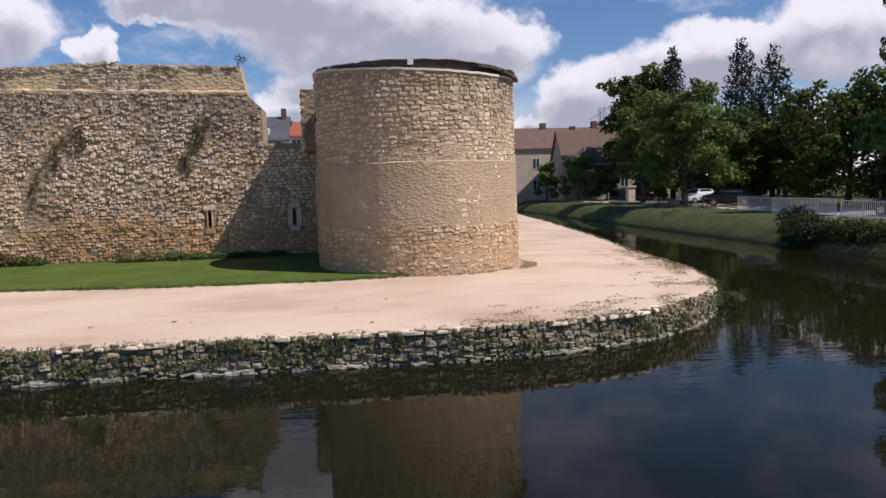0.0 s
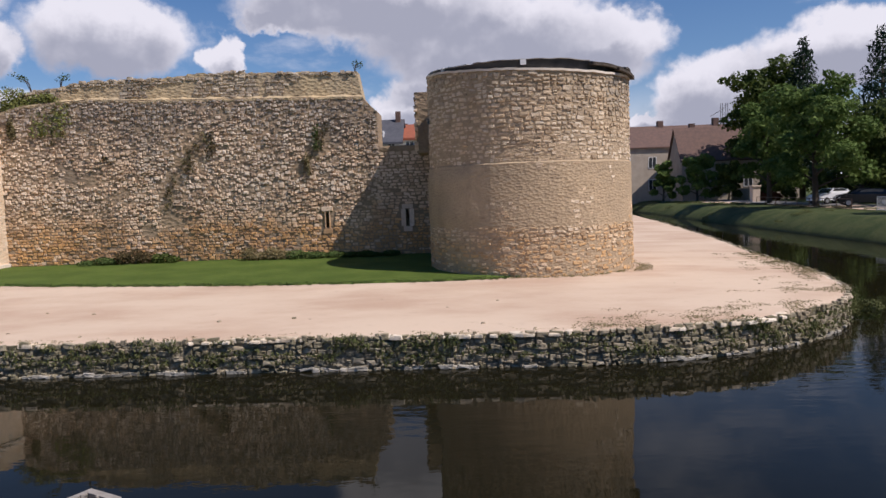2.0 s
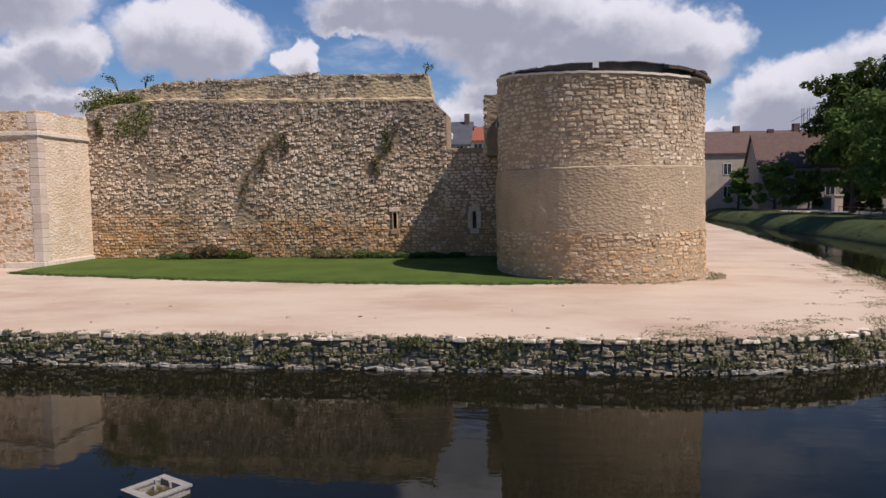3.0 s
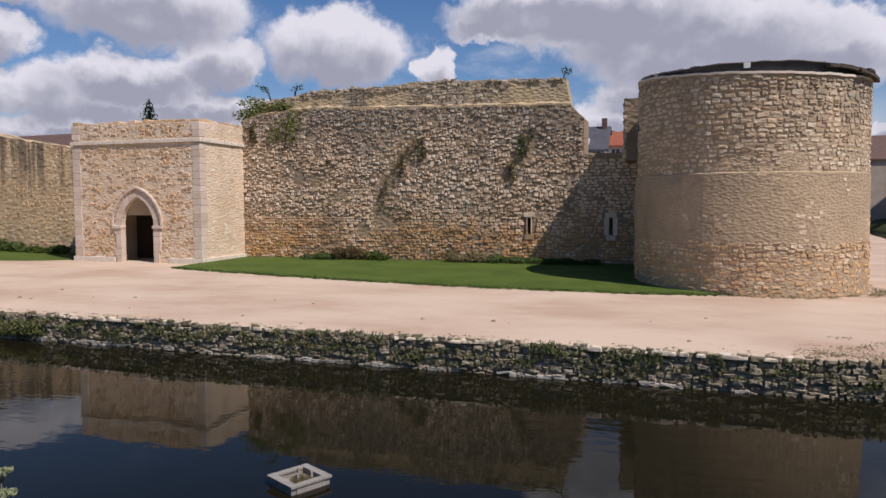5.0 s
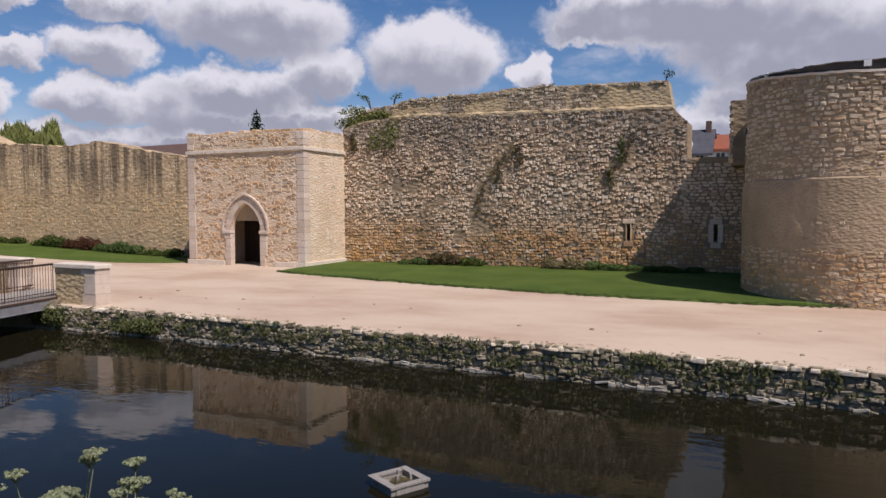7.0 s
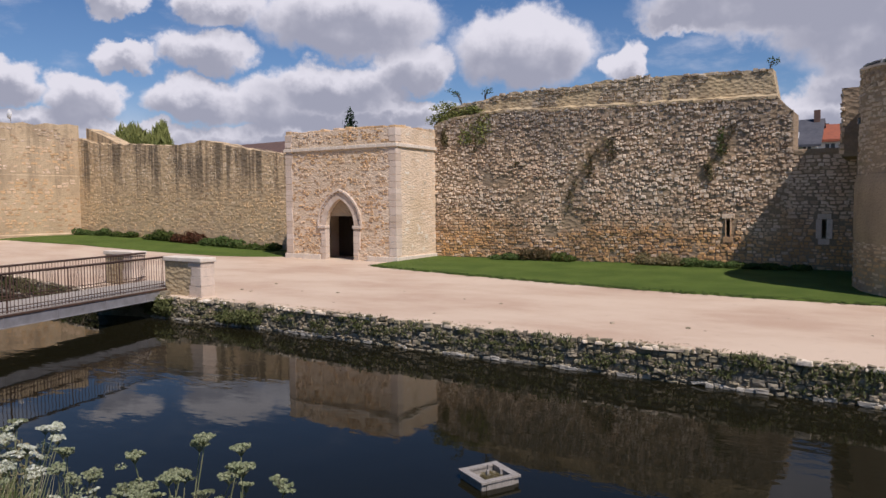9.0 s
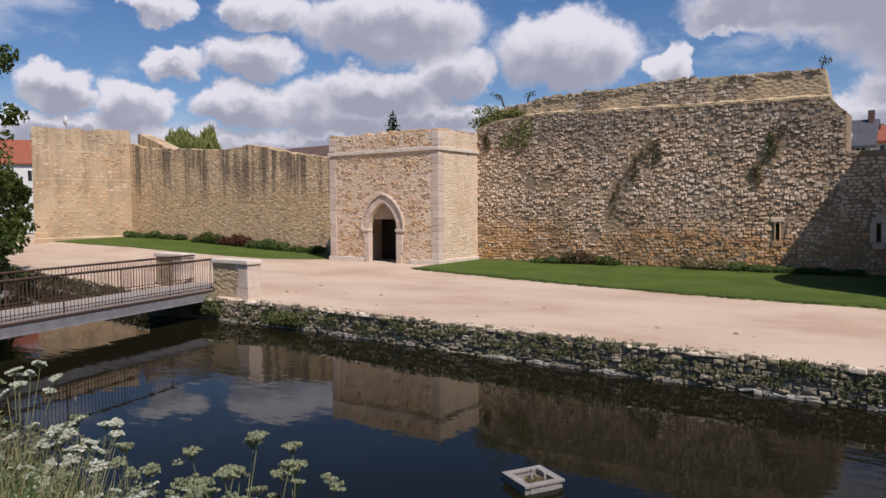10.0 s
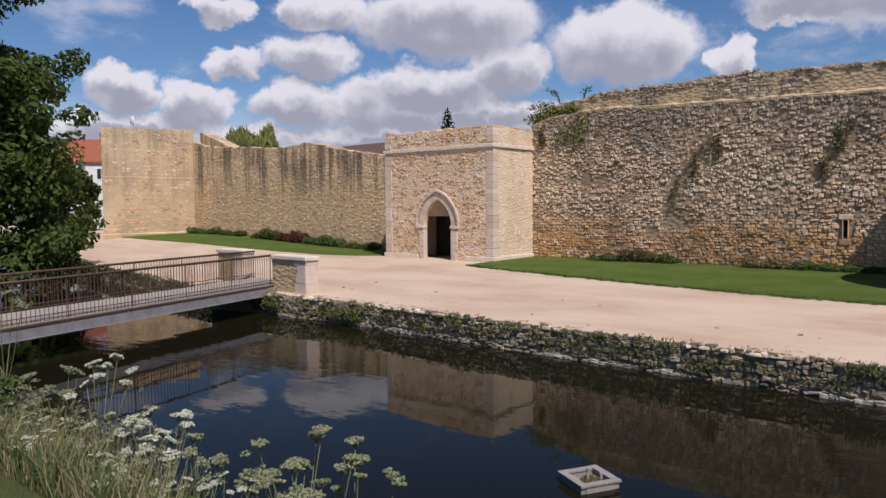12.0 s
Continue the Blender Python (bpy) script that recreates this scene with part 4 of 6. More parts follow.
    # jambs and imposts of the doorway
    for side in (-1, 1):
        edge = DOOR_X0 if side < 0 else DOOR_X1
        z = -0.1
        while z < SPRING - 0.15:
            h = min(rnd.uniform(0.26, 0.4), SPRING - 0.14 - z)
            wd = rnd.choice((0.3, 0.4))
            a, b = (edge - wd, edge + 0.005) if side < 0 else (edge - 0.005, edge + wd)
            box("jamb_stone", a, b, GY0 - 0.07, GY0 + 0.235, z + 0.004, z + h - 0.004, ASHLAR, own, 0.02)
            z += h
        a, b = (edge - 0.5, edge + 0.03) if side < 0 else (edge - 0.03, edge + 0.5)
        box("impost", a, b, GY0 - 0.12, GY0 + 0.235, SPRING - 0.13, SPRING + 0.03, ASHLAR, own, 0.03)
    # voussoirs, a thin hood mould outside them, and the small teeth below it
    for r0, r1, d, nm, cnt in ((0.0, 0.34, 0.03, "voussoir", 7), (0.35, 0.43, 0.06, "tooth", 20), (0.43, 0.52, 0.11, "hood_stone", 9)):
        inn = arch_line(DOOR_X0 - r0, DOOR_X1 + r0, SPRING + 0.03, APEX + r0 * 0.93, cnt)
        out = arch_line(DOOR_X0 - r1, DOOR_X1 + r1, SPRING + 0.03, APEX + r1 * 0.93, cnt)
        for i in range(len(inn) - 1):
            if nm == "tooth" and i % 2:
                continue
            a, b, c, e = inn[i], inn[i + 1], out[i + 1], out[i]
            mid = [sum(q[j] for q in (a, b, c, e)) / 4 for j in (0, 1)]
            pr = [(q[0] + (mid[0] - q[0]) * 0.04, q[1] + (mid[1] - q[1]) * 0.04) for q in (a, b, c, e)]
            v, f = prism(pr, GY0 - d, GY0 + 0.23)
            put(nm, v, f, ASHLAR, own)
    return own


GATE = build_gate()

WEST_TOP = [(-60, 8.0), (-52, 7.9), (-50.2, 7.45), (-48.4, 7.25), (-44, 7.0), (-40.6, 6.78), (-38.5, 6.95), (-37, 6.84), (-35.5, 6.5), (-33.8, 6.2), (-30.8, 5.8), (-27.4, 5.7)]


WEDGE_A, WEDGE_B = (-51.75, 31.6), (-52.3, 24.5)


def build_west():
    own = root("wall_west", "streaked ochre rubble wall with a broken sloping top", "castle wall", kind="structure")
    rnd = random.Random(12)
    pts = []
    for i in range(80):
        x = -54 + 26.6 * i / 79
        pts.append((x, lerp(WEST_TOP, x) + rnd.uniform(-.07, .07)))
    put("wall_core", *prism([(-54, -.5), (-27.41, -.5)] + pts[::-1], WALL_Y, 33.0), MORTAR_WEST, own)
    tow = root("west_tower", "buff limestone angle tower at the western corner", "castle tower")
    plan = [WEDGE_A, WEDGE_B, (-61.5, 30.4), (-60.5, 34.0), (-55.0, 33.6)]
    n = len(plan)
    mid = Vector((sum(p[0] for p in plan) / n, sum(p[1] for p in plan) / n))
    levels = [(-0.6, 0.14), (0.78, 0.14), (0.86, 0.0), (5.0, 0.0), (5.06, -0.03), (8.5, -0.05)]
    vs, fs = [], []
    steps = 9
    for j, (z, e) in enumerate(levels):
        for i in range(n):
            p, q = Vector(plan[i]), Vector(plan[(i + 1) % n])
            for k in range(steps):
                r = p + (q - p) * k / steps
                r = r + (r - mid).normalized() * e
                vs.append((r.x, r.y, z + (rnd.uniform(-.12, .1) + 0.04 * max(0, r.y - 24.6) if j == 5 else 0)))
    ring = n * steps
    for j in range(len(levels) - 1):
        for i in range(ring):
            fs.append((j * ring + i, j * ring + (i + 1) % ring, (j + 1) * ring + (i + 1) % ring, (j + 1) * ring + i))
    fs.append(tuple(5 * ring + i for i in range(ring)))
    put("wall_core", vs, fs, RENDER, tow)
    put("ramp_wall", *prism([(-51.5, 7.3), (-47.6, 7.0), (-47.6, 7.25), (-49.6, 8.0), (-51.5, 8.6)], WALL_Y + 0.5, 33.2), MORTAR_WEST, tow)
    return own, tow


WEST_WALL, WEST_TOWER = build_west()

# ---- stones of the masonry ----
rs = random.Random(21)
CREST = [(-20.35, 7.0), (-19.9, 7.25), (-19.4, 7.6), (-18.8, 7.75), (-17.9, 7.85), (-16.8, 8.1), (-15.1, 8.15), (-13.2, 8.1), (-11.7, 8.22), (-9.7, 8.28), (-8.7, 8.2), (-6, 8.12), (-4.45, 8.08)]


def parapet_place(u, v):
    if v > lerp(CREST, u) + rs.uniform(-0.1, 0.06) or v < lerp(LEDGE, u) + 0.12 or not (-20.2 < u < -4.45 + (7.9 - v) * 0.2):
        return None
    if not (-11.6 < u < -8.8 or v > lerp(CREST, u) - (0.28 if u < -11 else 0.1)) and noise.noise((u * 0.6, v, 8)) < 0.15:
        return None
    return Vector((u, 31.70 + 0.04 * noise.noise((u, v * 1.5, 8)), v)), X, -Y


set_stones(CURTAIN, lay(-20.2, -4.2, 6.8, 8.35, (0.1, 0.18), (0.14, 0.36), rs, 0.03), parapet_place, STONE_TOWER, rs, (0.0, 0.06), lambda u, v: False)


def crest_place(u, v):
    return Vector((u, 31.74 + (v - 8) * 1.2, lerp(CREST, u) - 0.03)), X, Z


set_stones(CURTAIN, [(x, 8 + rs.uniform(0, 0.7), rs.uniform(0.16, 0.45), rs.uniform(0.16, 0.4)) for x in np.arange(-20.2, -4.6, 0.09).tolist()], crest_place, STONE_TOWER, rs, (0.0, 0.1), lambda u, v: False)


HOLLOWS = [(-11.3, 5.4), (-11.8, 4.9), (-12.3, 4.3), (-12.7, 3.7), (-13.0, 3.1), (-13.1, 2.5), (-12.9, 1.9), (-6.0, 5.3), (-6.5, 4.6), (-7.0, 4.0), (-13.9, 1.5), (-17.2, 3.9), (-16.4, 3.85)]


def curtain_place(u, v):
    lim = lerp(LEDGE, u) - 0.08 if u < -4.25 else (6.7 if u < -4.0 else 6.35 if u < -3.66 else 4.58)
    if not (-20.3 < u < -0.4) or v > lim or v < -0.05:
        return None
    for sx, z0, z1 in SLITS:
        if abs(u - sx) < 0.34 and z0 - 0.3 < v < z1 + 0.3:
            return None
    for hx, hz in PUTLOGS:
        if abs(u - hx) < 0.13 and abs(v - hz) < 0.12:
            return None
    swell = 0.03 * noise.noise((u * 0.55, v * 0.8, 2)) + 0.03 * noise.noise((u * 1.7, v * 1.9, 5))
    # hollows where the facing has fallen out along the cracks
    for hx, hz in HOLLOWS:
        swell += 0.13 * max(0.0, 1 - ((u - hx) / 0.42) ** 2 - ((v - hz) / 0.4) ** 2)
    if swell > 0.075:
        return None
    return Vector((u, WALL_Y - 0.02 + swell, v)), X, -Y


laid = lay(-20.4, -0.3, 0.0, 2.1, (0.1, 0.16), (0.12, 0.3), rs, 0.02) + lay(-20.4, -3.7, 2.1, 7.4, (0.09, 0.19), (0.09, 0.26), rs, 0.06, 0.03) + lay(-3.75, -0.3, 2.1, 4.6, (0.11, 0.17), (0.16, 0.36), rs)
set_stones(CURTAIN, [q for q in laid if q[1] < 2.1 or q[0] > -3.75], curtain_place, STONE_CURTAIN, rs, (-0.01, 0.05), lambda u, v: -9.5 < u < -4.0 and v < 2.6)
set_stones(CURTAIN, [q for q in laid if q[1] >= 2.1 and q[0] <= -3.75], curtain_place, STONE_CURTAIN, rs, (-0.03, 0.06), lambda u, v: False, gap=0.022)


def tower_place(u, v):
    a = u
    x, y = TOWER_X + TOWER_R * math.cos(a), TOWER_Y + TOWER_R * math.sin(a)
    if v > tower_top(x, y) - 0.06:
        return None
    deg = math.degrees(a)
    if 150 < deg < 231 and 1.5 < v < 3.5:
        return None
    out = Vector((math.cos(a), math.sin(a), 0))
    r = TOWER_R - 0.05 + (0.035 if v < 3.6 else -0.04)
    return Vector((TOWER_X + r * out.x, TOWER_Y + r * out.y, v)), Vector((-out.y, out.x, 0)), out


def tower_lay(v0, v1, high, wide):
    return [(u / TOWER_R, v, w, h) for u, v, w, h in lay(TOWER_R * radians(150), TOWER_R * radians(385), v0, v1, high, wide, rs, 0.04)]


set_stones(TOWER, tower_lay(-0.15, 1.5, (0.1, 0.16), (0.13, 0.34)) + tower_lay(3.6, 6.95, (0.1, 0.18), (0.13, 0.34)), tower_place, STONE_TOWER, rs, (0.0, 0.04), lambda u, v: 250 < math.degrees(u) < 300, gap=0.03)
set_stones(TOWER, [q for q in tower_lay(1.5, 3.6, (0.1, 0.17), (0.14, 0.34)) if noise.noise((q[0] * 3, q[1] * 1.2, 4)) > -0.1 + 0.35 * (q[1] > 2.3)], tower_place, STONE_TOWER, rs, (-0.035, 0.004), lambda u, v: False, gap=0.02)


def neck_place(u, v):
    return Vector((-1.78, u, v)), -Y, -X


set_stones(TOWER, lay(29.3, 31.45, 4.4, 6.75, (0.11, 0.2), (0.15, 0.34), rs), neck_place, STONE_CURTAIN, rs, (0.02, 0.12), lambda u, v: False)


def gate_front(u, v):
    if not (GX0 + 0.48 < u < GX1 - 0.45) or v < 0.25 or 5.45 < v < 5.8 or v > GTOP - 0.05:
        return None
    mid = (DOOR_X0 + DOOR_X1) / 2
    if abs(u - mid) < 1.32 and v < SPRING + 0.1:
        return None
    if v >= SPRING and v < lerp([(mid - 1.45, SPRING), (mid - 1.25, 2.5), (mid - 0.8, 3.1), (mid, 3.62), (mid + 0.8, 3.1), (mid + 1.25, 2.5), (mid + 1.45, SPRING)], u) + 0.1 and abs(u - mid) < 1.48:
        return None
    return Vector((u, GY0, v)), X, -Y


def gate_side(u, v):
    if v < 0.27 or 5.45 < v < 5.8 or v > GTOP - 0.1 or not (GY0 + 0.6 < u < GY1 - 0.08):
        return None
    return Vector((GX1, u, v)), Y, X


set_stones(GATE, lay(GX0, GX1, 0.24, GTOP, (0.1, 0.17), (0.14, 0.34), rs), gate_front, STONE_GATE, rs, (-0.03, 0.04), lambda u, v: u > -22.4)
set_stones(GATE, lay(GY0, GY1, 0.24, GTOP, (0.14, 0.24), (0.2, 0.42), rs), gate_side, STONE_PALE, rs, (-0.047, 0.012), lambda u, v: False)


def west_place(u, v):
    if v > lerp(WEST_TOP, u) - 0.1:
        return None
    return Vector((u, WALL_Y, v)), X, -Y


set_stones(WEST_WALL, lay(-52, -27.6, 0.0, 7.8, (0.13, 0.22), (0.2, 0.44), rs), west_place, STONE_WEST, rs, (-0.015, 0.025), lambda u, v: u > -31)


def west_tower_place(u, v):
    a, b = Vector((*WEDGE_A, 0)), Vector((*WEDGE_B, 0))
    way = (b - a).normalized()
    out = Vector((-way.y, way.x, 0))
    if not (0.2 < u < (b - a).length - 0.1) or noise.noise((u * 0.5, v * 0.7, 6)) < (-0.2 if v > 2.4 else -0.6) or 4.85 < v < 5.15:
        return None
    return a + way * u + out * (-0.005 if v < 5 else -0.035) + Z * v, way, out


set_stones(WEST_TOWER, lay(0, 7.1, 0.9, 8.4, (0.15, 0.24), (0.22, 0.5), rs), west_tower_place, STONE_GATE, rs, (-0.02, 0.028), lambda u, v: v < 3)

# quay wall: the line as lengths along it
cum = [0.0]
for a, b in zip(QUAY, QUAY[1:]):
    cum.append(cum[-1] + (b - a).length)


def quay_at(s):
    i = max(0, min(len(QUAY) - 2, int(np.searchsorted(cum, s)) - 1))
    k = (s - cum[i]) / (cum[i + 1] - cum[i])
    along = (QUAY[i + 1] - QUAY[i]).normalized()
    p = QUAY[i] + (QUAY[i + 1] - QUAY[i]) * k
    return p, Vector((along.x, along.y, 0)), Vector((along.y, -along.x, 0))


def quay_edge(p):
    return terrace_z(p.x, p.y)


vs, fs = [], []
for i, p in enumerate(QUAY):
    _, al, out = quay_at(cum[i] + 1e-3)
    e = quay_edge(p)
    for d, z in ((0.02, e - 0.02), (0.06, -0.7), (0.1, -2.2)):
        vs.append((p.x + out.x * d, p.y + out.y * d, z))
for i in range(len(QUAY) - 1):
    for k in range(2):
        fs.append((3 * i + k, 3 * i + k + 1, 3 * i + 4 + k, 3 * i + 3 + k))
QUAY_WALL = root("quay_wall", "low mossy rubble retaining wall along the moat", "retaining wall", kind="structure")
put("wall_core", vs, fs, MORTAR_QUAY, QUAY_WALL)
S0 = next(c for c, p in zip(cum, QUAY) if p.x > -44)
S1 = next(c for c, p in zip(cum, QUAY) if p.y > 64)
SN = next(c for c, p in zip(cum, QUAY) if p.x > -9)


def quay_place(u, v):
    p, al, out = quay_at(u)
    if v > quay_edge(p) + 0.02:
        return None
    d = 0.03 - 0.06 * v
    return Vector((p.x + out.x * d, p.y + out.y * d, v)), al, out


set_stones(QUAY_WALL, lay(S0, S1, -1.12, -0.24, (0.06, 0.15), (0.08, 0.28), rs, 0.035), quay_place, STONE_QUAY, rs, (-0.01, 0.08), lambda u, v: SN < u < SN + 16)


# worn pale stones and packed earth along the quay's edge, and the washed stones at the waterline
def edge_place(u, v):
    p, al, out = quay_at(u)
    if noise.noise((u * 0.35, 0, 3)) < -0.05 + 0.2 * noise.noise((u * 2.1, 4, 3)):
        return None
    d = 0.1 - v
    return Vector((p.x + out.x * d, p.y + out.y * d, quay_edge(p) - 0.035)), al, Z


def wash_place(u, v):
    p, al, out = quay_at(u)
    if noise.noise((u * 0.8, 2, 7)) < 0.0:
        return None
    return Vector((p.x + out.x * 0.11, p.y + out.y * 0.13, WATER_Z + 0.03 + v)), al, out


set_stones(QUAY_WALL, [(u, rs.uniform(0.0, 0.22), rs.uniform(0.14, 0.42), rs.uniform(0.14, 0.3)) for u in np.arange(S0, S1, 0.16).tolist()], edge_place, STONE_PALE, rs, (0.0, 0.045), lambda u, v: SN < u < SN + 16, name="coping_stone")
set_stones(QUAY_WALL, [(u, rs.uniform(-0.02, 0.03), rs.uniform(0.15, 0.4), rs.uniform(0.07, 0.15)) for u in np.arange(S0, S1, 0.2).tolist()], wash_place, STONE_WASH, rs, (-0.01, 0.05), lambda u, v: False)


# ---- footbridge with its stone piers ----
def frame_of(origin, way):
    a = math.atan2(way[1], way[0])
    return Matrix.Translation(origin) @ Matrix.Rotation(a, 4, "Z")


def pier(m, long, deep, high, label):
    """A squared stone pier: blocks in courses under a flat capstone."""
    own = root("stone_pier", label, "pier", "piers of the footbridge")
    own.matrix_world = m
    rnd = random.Random(int(long * 100))
    z, k = -0.55, 0
    while z < high - 0.17:
        h = min(rnd.uniform(0.26, 0.34), high - 0.16 - z)
        cut = rnd.uniform(0.62, 0.76) * long
        for a, b, mat in ((0, cut, RIM_STONE), (cut, long, ASHLAR)):
            box("pier_block", a + 0.002, b - 0.002, -deep / 2 + rnd.uniform(-.008, .008) + 0.02 * (mat is RIM_STONE), deep / 2, z + 0.001, z + h - 0.001, mat, own, 0.012)
        z += h
        k += 1
    box("capstone", -0.05, long + 0.05, -deep / 2 - 0.05, deep / 2 + 0.05, high - 0.15, high, PALE, own, 0.03, "grey capstone")
    return own


ALONG = Vector((2.5, -9.7, 0)).normalized()
ACROSS = Vector((-ALONG.y, ALONG.x, 0))
pier(frame_of((-21.5, 16.2, 0), (1, -0.03)), 1.95, 0.56, 1.03, "squared pale limestone pier at the footbridge end")
pier(frame_of((-26.5, 17.25, 0), (1, -0.03)), 1.8, 0.56, 1.03, "squared pale limestone pier with a railing end")

BRIDGE = root("footbridge", "brown steel footbridge with thin baluster railings", "footbridge")
BM = frame_of((-21.5, 15.9, 0), ALONG)
BRIDGE.matrix_world = BM
SPAN, WIDE = 14.5, 2.25
for k in range(24):
    box("deck_plank", -1.9 + (SPAN + 1.9) * k / 24 + 0.006, -1.9 + (SPAN + 1.9) * (k + 1) / 24 - 0.006, -WIDE, 0.0, -0.12, -0.05, DECK, BRIDGE, 0.006)
for yy in (0.03, -WIDE - 0.03):
    bm = bmesh.new()
    add_box(bm, -0.4, SPAN, yy - 0.05, yy + 0.05, -0.40, -0.13, 0.006)
    add_box(bm, -0.4, SPAN, yy - 0.09, yy + 0.09, -0.42, -0.4, 0.004)
    from_bm("edge_beam", bm, STEEL, BRIDGE, "grey steel edge beam")
    bm = bmesh.new()
    add_box(bm, -0.4, SPAN, yy - 0.07, yy + 0.07, -0.125, -0.07, 0.004)
    from_bm("edge_flange", bm, RUST, BRIDGE)
    for k in range(8):
        box("beam_web", 1.0 + 1.8 * k, 1.03 + 1.8 * k, yy + (0.051 if yy > 0 else -0.07), yy + (0.07 if yy > 0 else -0.051), -0.4, -0.13, STEEL, BRIDGE)
    side = yy - 0.06 if yy > 0 else yy + 0.06
    for z, r in ((1.0, 0.036), (0.1, 0.014), (0.0, 0.014)):
        put("rail", *tube_data([(-0.2 if yy > 0 else -1.75, side, z), (SPAN, side, z)], [r, r], 8), RUST, BRIDGE, smooth=True)
    for k in range(8):
        put("post", *tube_data([(0.02 + 2.05 * k, side, -0.08), (0.02 + 2.05 * k, side, 1.0)], [0.016, 0.016], 6), RUST, BRIDGE)
    bal = mesh_of("baluster", *tube_data([(0, 0, -0.06), (0, 0, 0.98)], [0.009, 0.009], 5), RUST)
    for k in range(118 if yy > 0 else 134):
        b = new("baluster", bal)
        b.parent, b.location = BRIDGE, ((0.1 if yy > 0 else -1.7) + 0.122 * k, side, 0)
box("abutment", -0.6, 0.35, -WIDE - 0.3, 0.3, -2.2, -0.14, MORTAR_QUAY, None, 0.05, m=BM).name = "abutment"
tagged(bpy.data.objects["abutment"], "dark stone abutment below the footbridge", "abutment", kind="structure")

# ---- floating nest raft ----
RAFT = root("nest_raft", "weathered wooden nesting raft floating on the moat", "raft")
RAFT.matrix_world = pose(-4.8, 8.48, WATER_Z, 0, 0, -29) @ Matrix.Diagonal((0.56, 0.62, 0.62, 1))
for yy in (-0.42, 0.42):
    box("side_board", -0.55, 0.55, yy - 0.09, yy + 0.09, 0.14, 0.2, OLD_WOOD, RAFT, 0.01)
    box("float_beam", -0.5, 0.5, yy - 0.06, yy + 0.06, -0.1, 0.135, OLD_WOOD, RAFT, 0.015)
for xx in (-0.47, 0.47):
    box("end_board", xx - 0.08, xx + 0.08, -0.33, 0.33, 0.142, 0.198, OLD_WOOD, RAFT, 0.01)
    box("end_beam", xx - 0.05, xx + 0.05, -0.36, 0.36, -0.1, 0.135, OLD_WOOD, RAFT, 0.015)
for k in range(4):
    box("floor_slat", -0.38 + 0.2 * k, -0.22 + 0.2 * k, -0.35, 0.35, 0.03, 0.05, OLD_WOOD, RAFT, 0.005)
for xx, yy in ((-.2, .1), (.1, -.1), (.18, .2)):
    box("stake", xx - 0.03, xx + 0.03, yy - 0.03, yy + 0.03, 0.0, 0.28, OLD_WOOD, RAFT, 0.008)
rng = np.random.default_rng(4)
put_leaves("nest_twigs", *leaf_cloud(500, [((0.12, 0, 0.1), (0.3, 0.26, 0.1))], 0.07, rng, aspect=0.09), LEAF_DRY, RAFT, "dry twigs and weeds")


# ---- low plants ----
def shrub(x, y, z, long, deep, high, mat, seed, label, count=900, size=0.07, cat="shrub", name="shrub", group=""):
    rng = np.random.default_rng(seed)
    own = root(name, label, cat, group)
    own.location = (x, y, z)
    blobs, stems = [], []
    n = max(3, int(long / 0.5))
    for i in range(n):
        cx = -long / 2 + long * (i + 0.5) / n + rng.uniform(-.1, .1)
        h = high * rng.uniform(0.55, 1.0)
        blobs.append(((cx, rng.uniform(-.1, .1), h * 0.5), (long / n * 0.75, deep / 2, h * 0.5)))
        stems.append(tube_data([(cx, 0, -0.08), (cx + rng.uniform(-.1, .1), 0, h * 0.7)], [0.02, 0.006], 4))
    put("stalk", *join_data(stems), STEM, own)
    put_leaves("foliage", *leaf_cloud(count, blobs, size, rng, aspect=0.4), mat, own)
    return own


G = "shrubs at the foot of the wall"
for i, (x0, x1, h, mat, lab) in enumerate(((-16.7, -15.2, 0.4, LEAF_HERB, "low green herb bed below the curtain wall"), (-15.2, -13.6, 0.62, LEAF_BROWN, "brownish shrub below the curtain wall"), (-13.6, -12.6, 0.45, LEAF_DARK, "low dark shrub below the curtain wall"),
                                          (-9.6, -7.6, 0.55, LEAF_DRY, "straggling dry herbs below the curtain wall"), (-7.7, -5.4, 0.5, LEAF_HERB, "green herbs beside the arrow slit"), (-5.2, -3.0, 0.32, LEAF_DARK, "shaded low herbs below the wall"))):
    shrub((x0 + x1) / 2, 31.0, 0.06, x1 - x0, 0.9, h * 1.1, mat, 60 + i, lab, int(700 * (x1 - x0)), group=G)
for i, (x0, x1, h, mat, lab) in enumerate(((-51.4, -47.5, 0.6, LEAF_HERB, "clipped green herb bed below the western wall"), (-47.0, -44.6, 0.5, LEAF_DARK, "low green hedge below the western wall"), (-43.2, -40.0, 0.85, LEAF_DARK, "rounded dark green shrub below the western wall"), (-40.2, -37.6, 0.95, LEAF_RED, "red leaved shrub below the western wall"), (-37.6, -34.0, 0.7, LEAF_HERB, "green herb bed below the western wall"), (-34, -31, 0.45, LEAF_DARK, "low dark herbs below the western wall"))):
    shrub((x0 + x1) / 2, 30.9, terrace_z((x0 + x1) / 2, 30.9) + 0.06, x1 - x0, 1.0, h, mat, 70 + i, lab, int(450 * (x1 - x0)), size=0.1, group=G)

